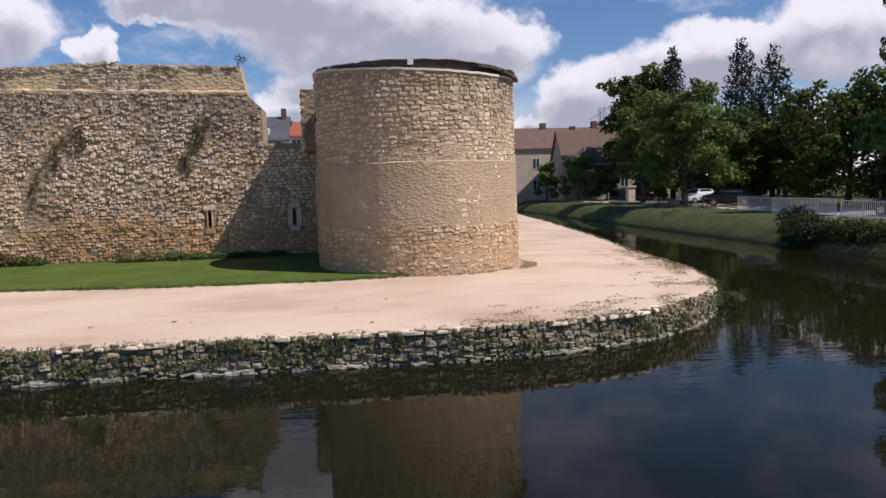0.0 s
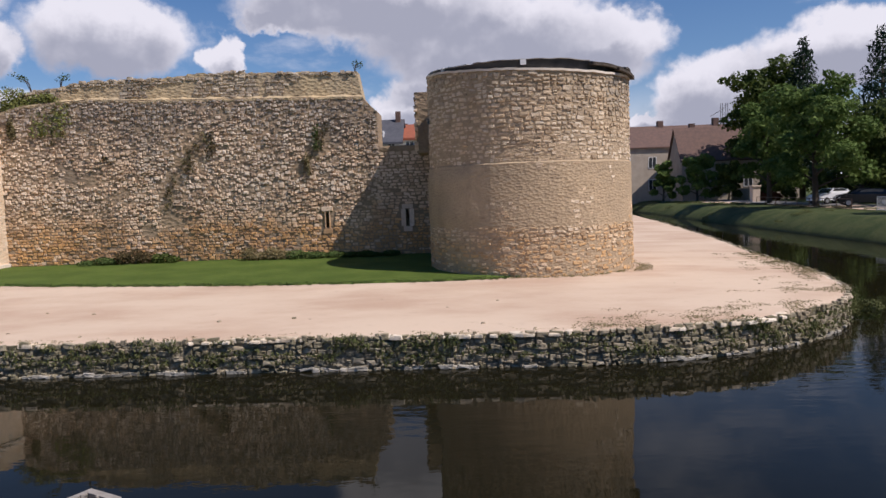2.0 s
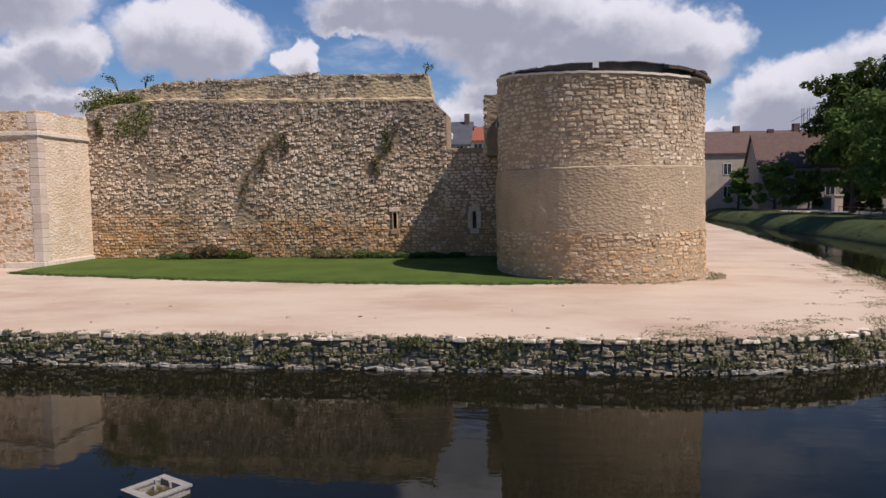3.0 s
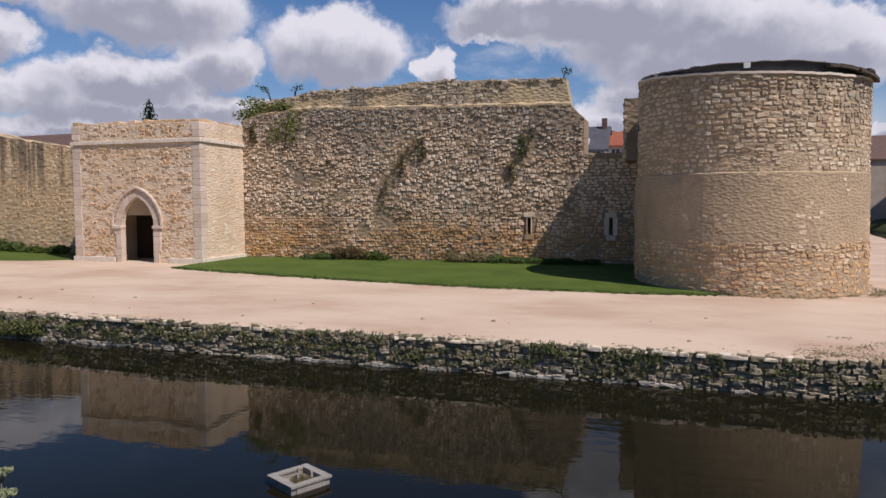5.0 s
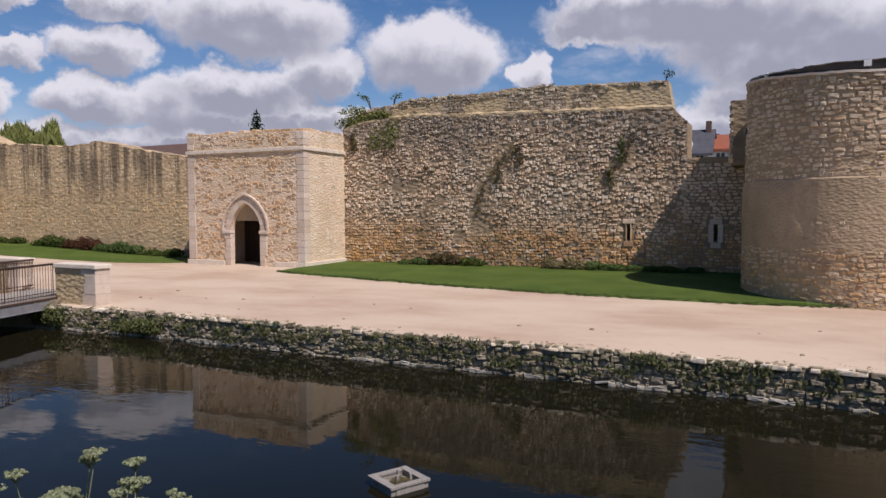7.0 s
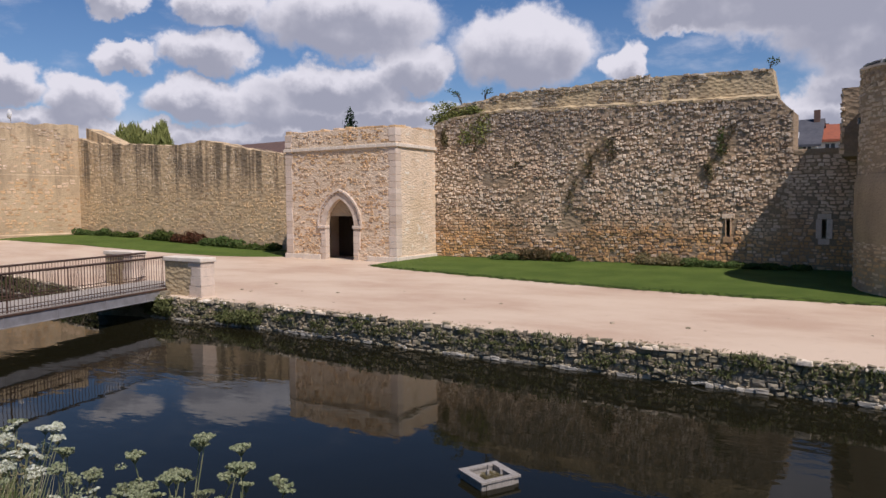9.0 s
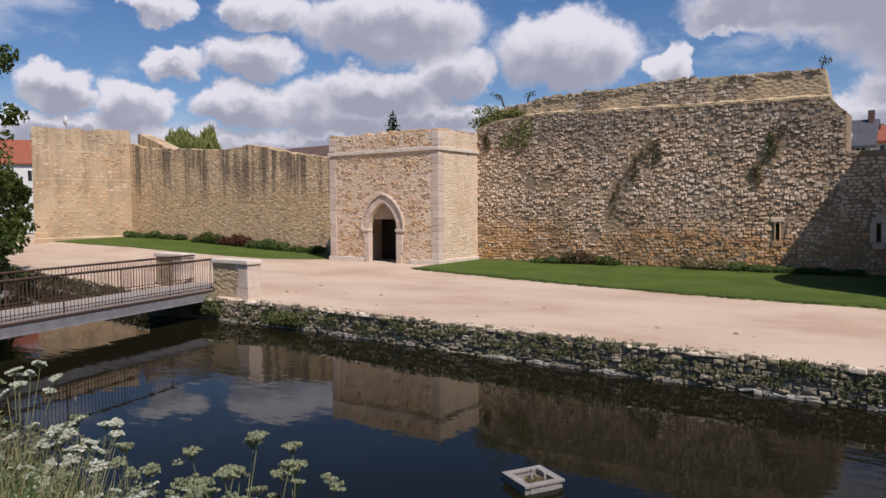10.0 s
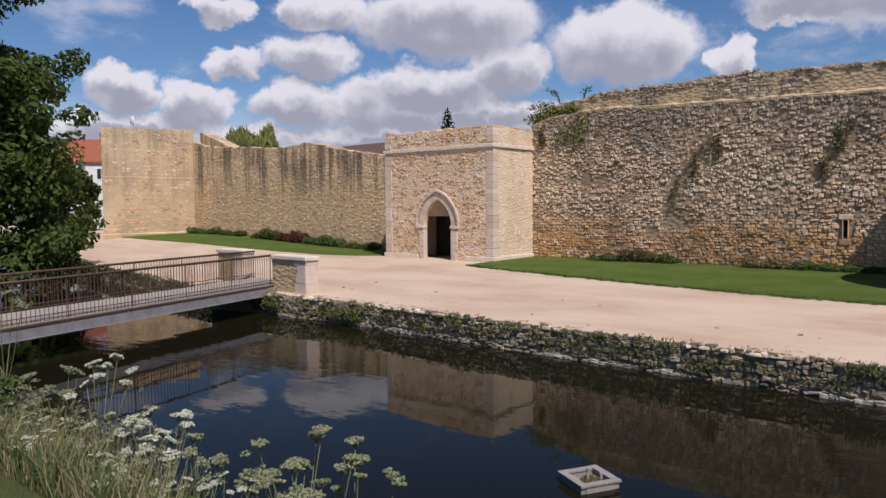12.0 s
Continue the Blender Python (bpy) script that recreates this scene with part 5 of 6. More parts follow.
# plants that cling to the masonry
for i, (x, y, z, lx, dz, mat, cnt, lab) in enumerate(((-18.6, 31.6, 7.35, 2.6, 0.9, LEAF_WILLOW, 2000, "yellowing creeper on the broken wall top"), (-18.0, 31.45, 6.5, 1.3, 0.9, LEAF_WILLOW, 600, "green creeper hanging from the wall top"),
                                                     (-19.6, 31.45, 6.1, 0.4, 0.8, LEAF_DRY, 350, "dry creeper on the wall"), (-11.0, 31.42, 5.2, 0.6, 0.7, LEAF_BROWN, 110, "dry weeds rooted in the wall"), (-11.9, 31.42, 4.3, 0.4, 0.6, LEAF_BROWN, 70, "dry weeds rooted in the wall"),
                                                     (-6.3, 31.42, 5.2, 0.35, 0.7, LEAF_HERB, 130, "green weeds rooted in the wall"), (-6.8, 31.42, 4.2, 0.3, 0.6, LEAF_DRY, 160, "dry weeds rooted in the wall"))):
    own = root("wall_plant", lab, "plant", "plants on the wall")
    own.location = (x, y, z)
    rng = np.random.default_rng(200 + i)
    blobs = [((rng.uniform(-.5, .5) * lx, -0.02, rng.uniform(-.6, .5) * dz), (lx * rng.uniform(0.2, 0.5), 0.1, dz * rng.uniform(0.2, 0.5))) for _ in range(7)]
    put("stalk", *join_data([tube_data([(0, 0.1, -dz * 0.3), (b[0][0], -0.03, b[0][2])], [0.02, 0.006], 4) for b in blobs]), STEM, own)
    put_leaves("foliage", *leaf_cloud(cnt, blobs, 0.06, rng), mat, own)


# trails of small weeds that follow cracks down the wall
G2 = [(-11.2, 5.6), (-11.5, 5.2), (-11.9, 4.8), (-12.2, 4.3), (-12.6, 3.8), (-12.9, 3.3), (-12.9, 2.7), (-5.9, 5.6), (-6.1, 5.1), (-6.4, 4.6), (-6.7, 4.1), (-17.9, 5.6), (-17.4, 5.9), (-15.5, 4.6)]
for i, (x, z) in enumerate(G2):
    own = root("wall_plant", "small dry weeds rooted in a wall crack", "plant", "plants on the wall")
    own.location = (x, 31.44, z)
    rng = np.random.default_rng(240 + i)
    blobs = [((rng.uniform(-.18, .18), -0.03, rng.uniform(-.3, .3)), (0.12, 0.07, 0.14)) for _ in range(5)]
    put("stalk", *join_data([tube_data([(0, 0.1, 0), (b[0][0], -0.03, b[0][2])], [0.012, 0.004], 4) for b in blobs]), STEM, own)
    put_leaves("foliage", *leaf_cloud(55, blobs, 0.04, rng, hang=0.4), LEAF_BROWN if i % 3 else LEAF_DRY, own)


def sapling(x, y, z, high, lean, seed, label):
    rng = np.random.default_rng(seed)
    own = root("sapling", label, "sapling", "saplings on the wall top")
    own.location = (x, y, z)
    chunks, blobs = [], []
    for k in range(4):
        e = (lean * high * (0.5 + 0.25 * k) + rng.uniform(-.1, .1), rng.uniform(-.1, .1), high * (0.7 + 0.1 * k))
        chunks.append(tube_data([(0, 0, -0.1), (e[0] * 0.3, e[1], e[2] * 0.6), e], [0.025, 0.015, 0.006], 5))
        blobs.append((e, (0.26, 0.2, 0.13)))
    put("stalk", *join_data(chunks), BARK, own)
    put_leaves("foliage", *leaf_cloud(70, blobs, 0.05, rng), LEAF_DARK, own)


sapling(-19.7, 31.9, 7.45, 0.55, -0.5, 1, "thin sapling rooted on the broken wall top")
sapling(-18.9, 31.9, 7.8, 0.75, -0.7, 2, "bare arching sapling on the broken wall top")
sapling(-17.6, 31.9, 8.0, 0.4, 0.5, 3, "small sapling rooted on the broken wall top")
sapling(-4.6, 32.1, 8.0, 0.5, 0.1, 4, "small bushy sapling at the wall's broken end")

# weeds and moss that hang on the quay
rng = np.random.default_rng(33)
blobs = []
s = S0
while s < S1 - 30:
    s += rng.uniform(0.04, 0.3)
    p, al, out = quay_at(s)
    k = rng.uniform(0.05, 0.2)
    thick = 1.0 if noise.noise((p.x * 0.35, p.y * 0.35, 9)) > -0.1 else 0.45
    z = rng.uniform(-0.85, -0.35)
    blobs.append(((p.x + out.x * 0.12, p.y + out.y * 0.12, z), (k * 1.9, 0.09, k * thick)))
ob = root("quay_weeds", "green weeds and moss tufts on the quay wall", "weeds", kind="stuff")
put_leaves("foliage", *leaf_cloud(30000, blobs, 0.034, rng, hang=0.5, aspect=0.35), MOSS, ob)
for i, (x, y, z, L, h, c) in enumerate(((-21.3, 15.5, -0.95, 1.3, 0.75, 1500), (-17.4, 15.55, -0.95, 1.8, 0.55, 1200), (10.4, 19.6, -1.0, 1.2, 0.5, 700))):
    shrub(x, y, z, L, 0.5, h, MOSS, 300 + i, "leafy green weeds growing at the waterline", c, 0.06, "weeds", "waterside_weed", "waterside weeds")

# grass tufts on the sand: round the tower foot, on the quay's bend
rng = np.random.default_rng(77)
blobs = []
for _ in range(260):
    a = rng.uniform(3.3, 6.6)
    r = TOWER_R + 0.03 + abs(rng.normal(0, 0.13)) + (0.5 * rng.uniform(0, 1) if a > 5.6 else 0)
    x, y = TOWER_X + r * math.cos(a), TOWER_Y + r * math.sin(a)
    blobs.append(((x, y, terrace_z(x, y) + 0.01), (0.13, 0.09, 0.035)))
for _ in range(520):
    s = rng.uniform(cum[0] + (SN - cum[0]) + 11, SN + 32)
    p, al, out = quay_at(s)
    d = abs(rng.normal(0.25, 0.75))
    if noise.noise((p.x * 0.8, d * 1.2, 4)) < -0.05:
        continue
    x, y = p.x - out.x * d, p.y - out.y * d
    blobs.append(((x, y, terrace_z(x, y) + 0.005), (0.3, 0.16, 0.025)))
for _ in range(130):
    s = rng.uniform(SN - 12, SN + 12)
    p, al, out = quay_at(s)
    d = rng.uniform(0.05, 0.35)
    blobs.append(((p.x - out.x * d, p.y - out.y * d, terrace_z(p.x, p.y) + 0.01), (0.12, 0.05, 0.02)))
ob = root("path_grass", "sparse dry grass tufts on the sandy path", "grass", kind="stuff")
put_leaves("turf", *leaf_cloud(14000, blobs, 0.035, rng, aspect=0.22), leaf_mat("dry_grass", (0.19, 0.17, 0.08), (0.34, 0.29, 0.16)), ob)

# loose stones on the path
rs2 = random.Random(9)
pebble = mesh_of("stone", STONES[3][0].tolist(), STONES[3][1], STONE_QUAY)
for i in range(24):
    s = rs2.uniform(SN - 12, SN + 24)
    p, al, out = quay_at(s)
    d = rs2.uniform(0.15, 5)
    x, y = p.x - out.x * d, p.y - out.y * d
    if math.hypot(x - TOWER_X, y - TOWER_Y) < 4:
        continue
    ob = tagged(new("loose_stone", pebble), "small loose stone lying on the sandy path", "stone", "loose stones")
    k = rs2.uniform(0.05, 0.12)
    ob.matrix_world = pose(x, y, terrace_z(x, y) - 0.01, rs2.uniform(-10, 10), 0, rs2.uniform(0, 360)) @ Matrix.Diagonal((k, k * 0.7, k * 0.4, 1))

# grass fringe of the lawns
blobs = []
for p in sampled([(-20.35, 26.0), (-17.3, 25.2), (-13, 24.3), (-9.5, 23.7), (-6, 23.2), (-2, 22.95), (0.6, 23.1), (1.8, 23.3)], 0.12):
    blobs.append(((p.x, p.y + rng.uniform(-.12, .25), terrace_z(p.x, p.y) + 0.04), (0.1, 0.1, 0.04)))
ob = root("lawn_fringe", "ragged grass blades along the lawn edge", "grass", kind="stuff")
put_leaves("turf", *leaf_cloud(9000, blobs, 0.04, rng, aspect=0.2), LEAF_HERB, ob)


# ---- plants on the near bank ----
def bank_z(x, y):
    d = 3.5 - y
    return float(np.interp(d, [0, 0.5, 1.0, 1.6, 2.2], [-1.4, WATER_Z, WATER_Z + 0.77, WATER_Z + 1.75, 1.15]))


def umbellifer(seed, high, heads, mat, spread, label, floret=0.008):
    rng = np.random.default_rng(seed)
    own = root("umbellifer", label, "wild plant", "umbellifers on the near bank")
    chunks = []
    base = Vector((0, 0, -0.1))
    mid = Vector((rng.uniform(-.08, .08), rng.uniform(-.08, .08), high * 0.5))
    chunks.append(tube_data([base, mid * 0.6, mid], [0.007, 0.006, 0.005], 6))
    leaf_blobs, umbels = [], []
    for k in range(heads):
        a = rng.uniform(0, 6.28)
        h = high * rng.uniform(0.78, 1.0)
        tip = Vector((math.cos(a) * spread * rng.uniform(0.3, 1), math.sin(a) * spread * rng.uniform(0.3, 1), h))
        start = mid * rng.uniform(0.75, 1.0)
        bendp = start + (tip - start) * 0.5 + Vector((0, 0, -0.05))
        chunks.append(tube_data([start, bendp, tip], [0.004, 0.003, 0.0025], 5))
        r = rng.uniform(0.03, 0.062)
        tilt = Vector((tip.x + rng.uniform(-.3, .3), tip.y + rng.uniform(-.3, .3), 0)) * 1.6
        for j in range(13):
            b, q = j * 2.4, r * math.sqrt((j + 0.5) / 13)
            e = tip + Vector((math.cos(b) * q, math.sin(b) * q, 0.05 - q * q * 2.2)) - Vector((0, 0, tilt.dot(Vector((math.cos(b) * q, math.sin(b) * q, 0)))))
            chunks.append(tube_data([tip, e], [0.0022, 0.0014], 3))
            umbels.append((tuple(e), (0.011, 0.011, 0.006)))
        leaf_blobs.append((tuple(start), (0.1, 0.1, 0.05)))
    put("stalk", *join_data(chunks), STEM, own)
    put_leaves("bloom", *leaf_cloud(len(umbels) * 26, umbels, floret, rng, aspect=0.8), mat, own)
    put_leaves("foliage", *leaf_cloud(40 + 12 * heads, leaf_blobs + [((0, 0, high * 0.35), (0.16, 0.16, 0.14))], 0.04, rng, aspect=0.3), LEAF_HERB, own)
    return own


kinds = [umbellifer(11, 1.35, 9, UMBEL, 0.3, "white flowering umbellifer on the grassy bank"), umbellifer(12, 1.2, 8, UMBEL, 0.26, "white flowering umbellifer on the grassy bank"),
         umbellifer(13, 1.4, 8, SEED_HEAD, 0.34, "greenish umbellifer gone to seed on the bank"), umbellifer(14, 1.25, 7, SEED_HEAD, 0.28, "greenish umbellifer gone to seed on the bank")]
spots = ((2, -3.35, 2.6, 10), (2, -3.55, 2.5, 120), (3, -3.45, 2.3, 40), (3, -3.75, 2.45, 200), (2, -3.3, 2.4, 300), (0, -3.8, 2.15, 70), (3, -4.6, 2.4, 80), (0, -5.05, 2.35, 0), (0, -5.35, 2.6, 100), (1, -5.6, 2.2, 40), (0, -4.95, 2.0, 200), (1, -4.6, 1.9, 300), (0, -5.9, 2.45, 60),
         (1, -6.4, 2.3, 140), (0, -6.1, 1.95, 20), (1, -5.3, 1.7, 220), (3, -6.7, 2.1, 90), (1, -6.9, 2.0, 10), (0, -5.55, 1.85, 330), (1, -4.35, 2.15, 170), (3, -5.75, 2.7, 250))
for i, (k, x, y, r) in enumerate(spots):
    z = bank_z(x, y)
    copy_thing(kinds[k], pose(x, y, z, 0, 0, r) @ Matrix.Scale(min(1.32, max(0.35, ((1.27 if k > 1 else 1.1) + 0.05 * (i % 3) - z) / 1.35)), 4))
for k, (x, y) in zip(kinds, ((-5.2, 2.1), (-4.8, 2.25), (-6.6, 1.9), (-6.2, 2.2))):
    k.matrix_world = pose(x, y, bank_z(x, y), 0, 0, 15)

rng = np.random.default_rng(90)
chunks = []
for _ in range(4200):
    x = rng.uniform(-8.2, -5.0) if rng.uniform() < 0.8 else rng.uniform(-5, -4)
    y = rng.uniform(1.7, 2.9)
    z = bank_z(x, y)
    h = min(rng.uniform(0.35, 0.95), 1.25 - z)
    a = rng.uniform(0, 6.28)
    l = rng.uniform(0.05, 0.3)
    tip = (x + math.cos(a) * l, y + math.sin(a) * l, z + h)
    wv = 0.0024
    m1 = (x + math.cos(a) * l * 0.35, y + math.sin(a) * l * 0.35, z + h * 0.6)
    chunks.append(([(x - wv, y - wv, z - 0.05), (x + wv, y + wv, z - 0.05), (m1[0] + wv, m1[1] + wv, m1[2]), (m1[0] - wv, m1[1] - wv, m1[2]), tip], [(0, 1, 2, 3), (3, 2, 4)]))
ob = root("bank_herbage", "tangle of dry grass and weeds on the bank", "grass", kind="stuff")
put("straw", *join_data(chunks[::2]), BANK_DRY, ob)
put("green_blade", *join_data(chunks[1::2]), LEAF_HERB, ob)
blobs = [((rng.uniform(-8.2, -5.3), rng.uniform(1.8, 2.6), rng.uniform(0.15, 1.0)), (0.13, 0.12, 0.12)) for _ in range(230)]
put_leaves("foliage", *leaf_cloud(15000, blobs, 0.022, rng, aspect=0.35), BANK_DRY, ob)
blobs = [((rng.uniform(-8.2, -4.0), rng.uniform(1.9, 2.7), rng.uniform(0.0, 0.6)), (0.18, 0.14, 0.14)) for _ in range(110)]
put_leaves("foliage", *leaf_cloud(7000, blobs, 0.035, rng, aspect=0.35), LEAF_HERB, ob)
chunks = []
for _ in range(5000):
    x, y = rng.uniform(-8, -2.5), rng.uniform(0.3, 1.9)
    z = bank_z(x, y)
    a = rng.uniform(0, 6.28)
    h = rng.uniform(0.03, 0.09)
    chunks.append(([(x - .003, y, z - 0.02), (x + .003, y, z - 0.02), (x + math.cos(a) * 0.03, y + math.sin(a) * 0.03, z + h)], [(0, 1, 2)]))
blobs = [((rng.uniform(-7.8, -4.2), rng.uniform(1.7, 2.6), rng.uniform(0.45, 1.15)), (0.045, 0.045, 0.016)) for _ in range(330)]
put_leaves("bloom", *leaf_cloud(15000, blobs, 0.008, rng, aspect=0.7), SEED_HEAD, ob)
ob = root("bank_turf", "short green turf on the near bank", "grass", kind="stuff")
put("turf", *join_data(chunks), LEAF_HERB, ob)

# ---- trees ----
broad_tree("broadleaf_tree", -37.9, 8.4, 0.6, 17.0, 15.0, LEAF_DARK, 401, 62000, 0.16, "large dark green broadleaf tree leaning over the moat", low=0.0, limbs=26)
broad_tree("broadleaf_tree", -36.2, 10.9, -0.4, 9.6, 12.0, LEAF_DARK, 403, 36000, 0.14, "dense dark shrubby tree at the water's edge", low=-0.1, limbs=20)
broad_tree("broadleaf_tree", -70.0, 29.2, 0.4, 6.4, 8.0, LEAF_DARK, 405, 9000, 0.2, "dark shrubby tree in front of the white house", low=-0.1)
broad_tree("broadleaf_tree", -33.5, 6.3, 0.6, 6.0, 7.0, LEAF_GREEN, 402, 12000, 0.13, "smaller green tree beside the footbridge", low=0.0)
broad_tree("broadleaf_tree", 33.6, 80.5, 0.2, 11.6, 10.0, LEAF_GREEN, 411, 8000, 0.24, "round green tree on the promenade", 0.1, "promenade trees")
broad_tree("broadleaf_tree", 31.9, 66.5, 0.2, 11.4, 11.5, LEAF_GREEN, 412, 11000, 0.22, "round green tree beside the parked cars", 0.1, "promenade trees")
broad_tree("broadleaf_tree", 40.0, 98.0, 0.4, 18.0, 13.0, LEAF_DARK, 413, 8000, 0.32, "tall dark broadleaf tree behind the promenade")
broad_tree("broadleaf_tree", 44.5, 70.0, 0.4, 8.5, 13.0, LEAF_DARK, 414, 10000, 0.27, "dark dense tree behind the road", low=0.02)
broad_tree("broadleaf_tree", 42.0, 57.0, 0.4, 10.0, 14.0, LEAF_DARK, 415, 9000, 0.24, "dark dense tree behind the little bridge", low=0.0)
broad_tree("broadleaf_tree", 40.5, 44.0, 0.4, 16.5, 13.5, LEAF_GREEN, 416, 13000, 0.24, "tall green tree above the parked car", low=0.1)
broad_tree("broadleaf_tree", 46.0, 51.0, 0.4, 10.5, 14.0, LEAF_DARK, 418, 8000, 0.26, "dark dense tree behind the road", low=0.0)
broad_tree("broadleaf_tree", 39.5, 73.0, 0.4, 9.0, 11.0, LEAF_DARK, 419, 6000, 0.26, "dark dense tree behind the parked cars", low=0.0)
fir_tree(42.5, 92.0, 0.4, 19.6, 7.5, 421, label="tall dark conifer behind the promenade trees")
fir_tree(46.5, 82.0, 0.4, 18.6, 8.5, 422, leaves=7000, label="tall dark conifer with spreading boughs")
fir_tree(50.5, 82.0, 0.4, 18.0, 9.5, 423, leaves=7000, label="broad dark conifer behind the road")
fir_tree(-49.0, 60.0, 0.0, 12.7, 4.0, 424, leaves=2500, label="small conifer tip behind the gatehouse")
for i, (x, y, h, wd) in enumerate(((32.0, 100, 6.2, 6.0), (35.5, 98, 5.0, 5.0), (28.5, 104, 5.5, 4.0), (37.5, 88, 5.0, 5.0))):
    broad_tree("garden_tree", x, y, 0.4, h, wd, LEAF_DARK if i % 2 else LEAF_GREEN, 430 + i, 3000, 0.24, "small garden tree in front of the town houses", 0.0, "garden trees")
w = root("willow_clump", "pale green willow clump rising behind the western wall", "tree")
w.location = (-60.8, 43.5, 0)
rng = np.random.default_rng(55)
blobs = [((rng.uniform(-2.9, 2.9), rng.uniform(-1, 1), 9.1 - abs(rng.normal(0, 0.3)) - 0.05 * k), (0.45, 0.6, 1.7)) for k in range(18)]
put("trunk", *tube_data([(0, 0, -0.2), (0.2, 0, 5), (0, 0, 10)], [0.4, 0.3, 0.1], 8), BARK, w)
put_leaves("crown", *leaf_cloud(9000, blobs, 0.24, rng, hang=1.6, aspect=0.16), LEAF_WILLOW, w)

# belt of wood that closes the view behind the road
rng = np.random.default_rng(66)
blobs = []
for p in sampled([(37, -10), (42, 20), (50, 40), (58, 62), (58, 85), (50, 112), (44, 128)], 2.2):
    for _ in range(4):
        blobs.append(((p.x + rng.uniform(-2, 2), p.y + rng.uniform(-2, 2), rng.uniform(0.8, 8.5)), (2.0, 2.0, 1.8)))
ob = root("wood_belt", "dense dark belt of trees behind the road", "trees", kind="stuff")
put_leaves("foliage", *leaf_cloud(42000, blobs, 0.3, rng), LEAF_DARK, ob)
# rough grass on the far bank
blobs = []
for p in FAR:
    if 49 < p.y < 125 and p.x < 40:
        for _ in range(6):
            d = rng.uniform(0.1, 4.2)
            blobs.append(((p.x + d, p.y + rng.uniform(-.6, .6), WATER_Z + 1.3 * float(np.interp(d, [0, 0.5, 1.2, 2.4, 3.2], [-.1, .25, .6, .95, 1.0])) + 0.06), (0.45, 0.45, 0.12 if d > 0.6 else 0.28)))
ob = root("far_bank_grass", "rough grass and reeds on the far bank", "grass", kind="stuff")
put_leaves("turf", *leaf_cloud(22000, blobs, 0.1, rng, aspect=0.22), MOSS, ob)

# hedge and ivy on the near side of the little bridge
for i, (x, y, L, h, mat, r) in enumerate(((24.9, 37.0, 5.0, 1.75, LEAF_IVY, 65), (25.0, 34.3, 6.0, 1.7, LEAF_IVY, 95), (25.3, 29.0, 7.0, 1.7, LEAF_IVY, 90), (26.4, 39.9, 2.4, 2.3, LEAF_IVY, 70), (25.6, 22.5, 7.5, 1.7, LEAF_IVY, 90))):
    sh = shrub(x - 0.1, y, -1.05, L * 1.1, 2.6, h, mat, 340 + i, "dark ivy and brambles over the bank wall", 11000, 0.1, "bramble", "bramble", "brambles on the bank")
    sh.rotation_euler = (0, 0, radians(r))
for i, (x, y, L, h) in enumerate(((28.6, 52.2, 3.5, 0.9), (27.9, 55.0, 3.0, 0.8), (11.6, 33, 3.0, 0.6), (12.7, 36.5, 2.0, 0.7))):
    sh = shrub(x, y, -1.0 if x > 20 else -1.05, L, 1.2, h, MOSS, 350 + i, "pale green reeds at the water's edge", 1300, 0.1, "reeds", "waterside_reed", "waterside reeds")
    sh.rotation_euler = (0, 0, radians(75))

# ---- little road bridge on the far bank ----
def fence(name, p0, p1, z, high, mat, label, gap=0.16, panels=1.8, cat="railing"):
    own = root(name, label, cat)
    a, b = Vector((*p0, z)), Vector((*p1, z))
    own.matrix_world = frame_of(a, b - a)
    L = (b - a).length
    for zz in (0.1, high):
        put("rail", *tube_data([(0, 0, zz), (L, 0, zz)], [0.03, 0.03], 6), mat, own)
    n = int(L / panels)
    for k in range(n + 1):
        put("post", *tube_data([(L * k / n, 0, -0.05), (L * k / n, 0, high + 0.04)], [0.035, 0.035], 6), mat, own)
    me = mesh_of("baluster", *tube_data([(0, 0, 0.1), (0, 0, high)], [0.016, 0.016], 4), mat)
    for k in range(1, int(L / gap)):
        o = new("baluster", me)
        o.parent, o.location = own, (k * gap, 0, 0)
    return own


RB = root("road_bridge", "low concrete road bridge over the side channel", "bridge")
RB.matrix_world = frame_of((28.5, 39.6, 0), (1.6, 13.6, 0))
box("deck_slab", -0.6, 14.2, -9.5, 0.15, -0.3, 0.28, plain("concrete", (0.40, 0.38, 0.35), (0.31, 0.3, 0.28), 0.9, 0, 1.5, 0.2), RB, 0.02)
for xx in (-0.5, 13.0):
    box("abutment_wall", xx, xx + 0.7, -9.5, 0.0, -2.0, -0.3, MORTAR_QUAY, RB, 0.02)
fence("bridge_railing", (28.45, 39.7), (30.0, 53.4), 0.28, 1.05, ZINC, "grey metal railing on the road bridge")
fence("roadside_railing", (28.45, 39.2), (28.2, 24.0), 0.32, 0.95, ZINC, "thin grey railing along the road")
tagged(put("road", [(28.7, 10, 0.36), (36, 10, 0.37), (36, 60, 0.37), (37.4, 130, 0.42), (35.0, 130, 0.42), (31.0, 54, 0.32), (28.7, 40, 0.33)], [(0, 1, 2, 3, 4, 5, 6)], ROAD), "grey asphalt road behind the railing", "road", kind="structure")


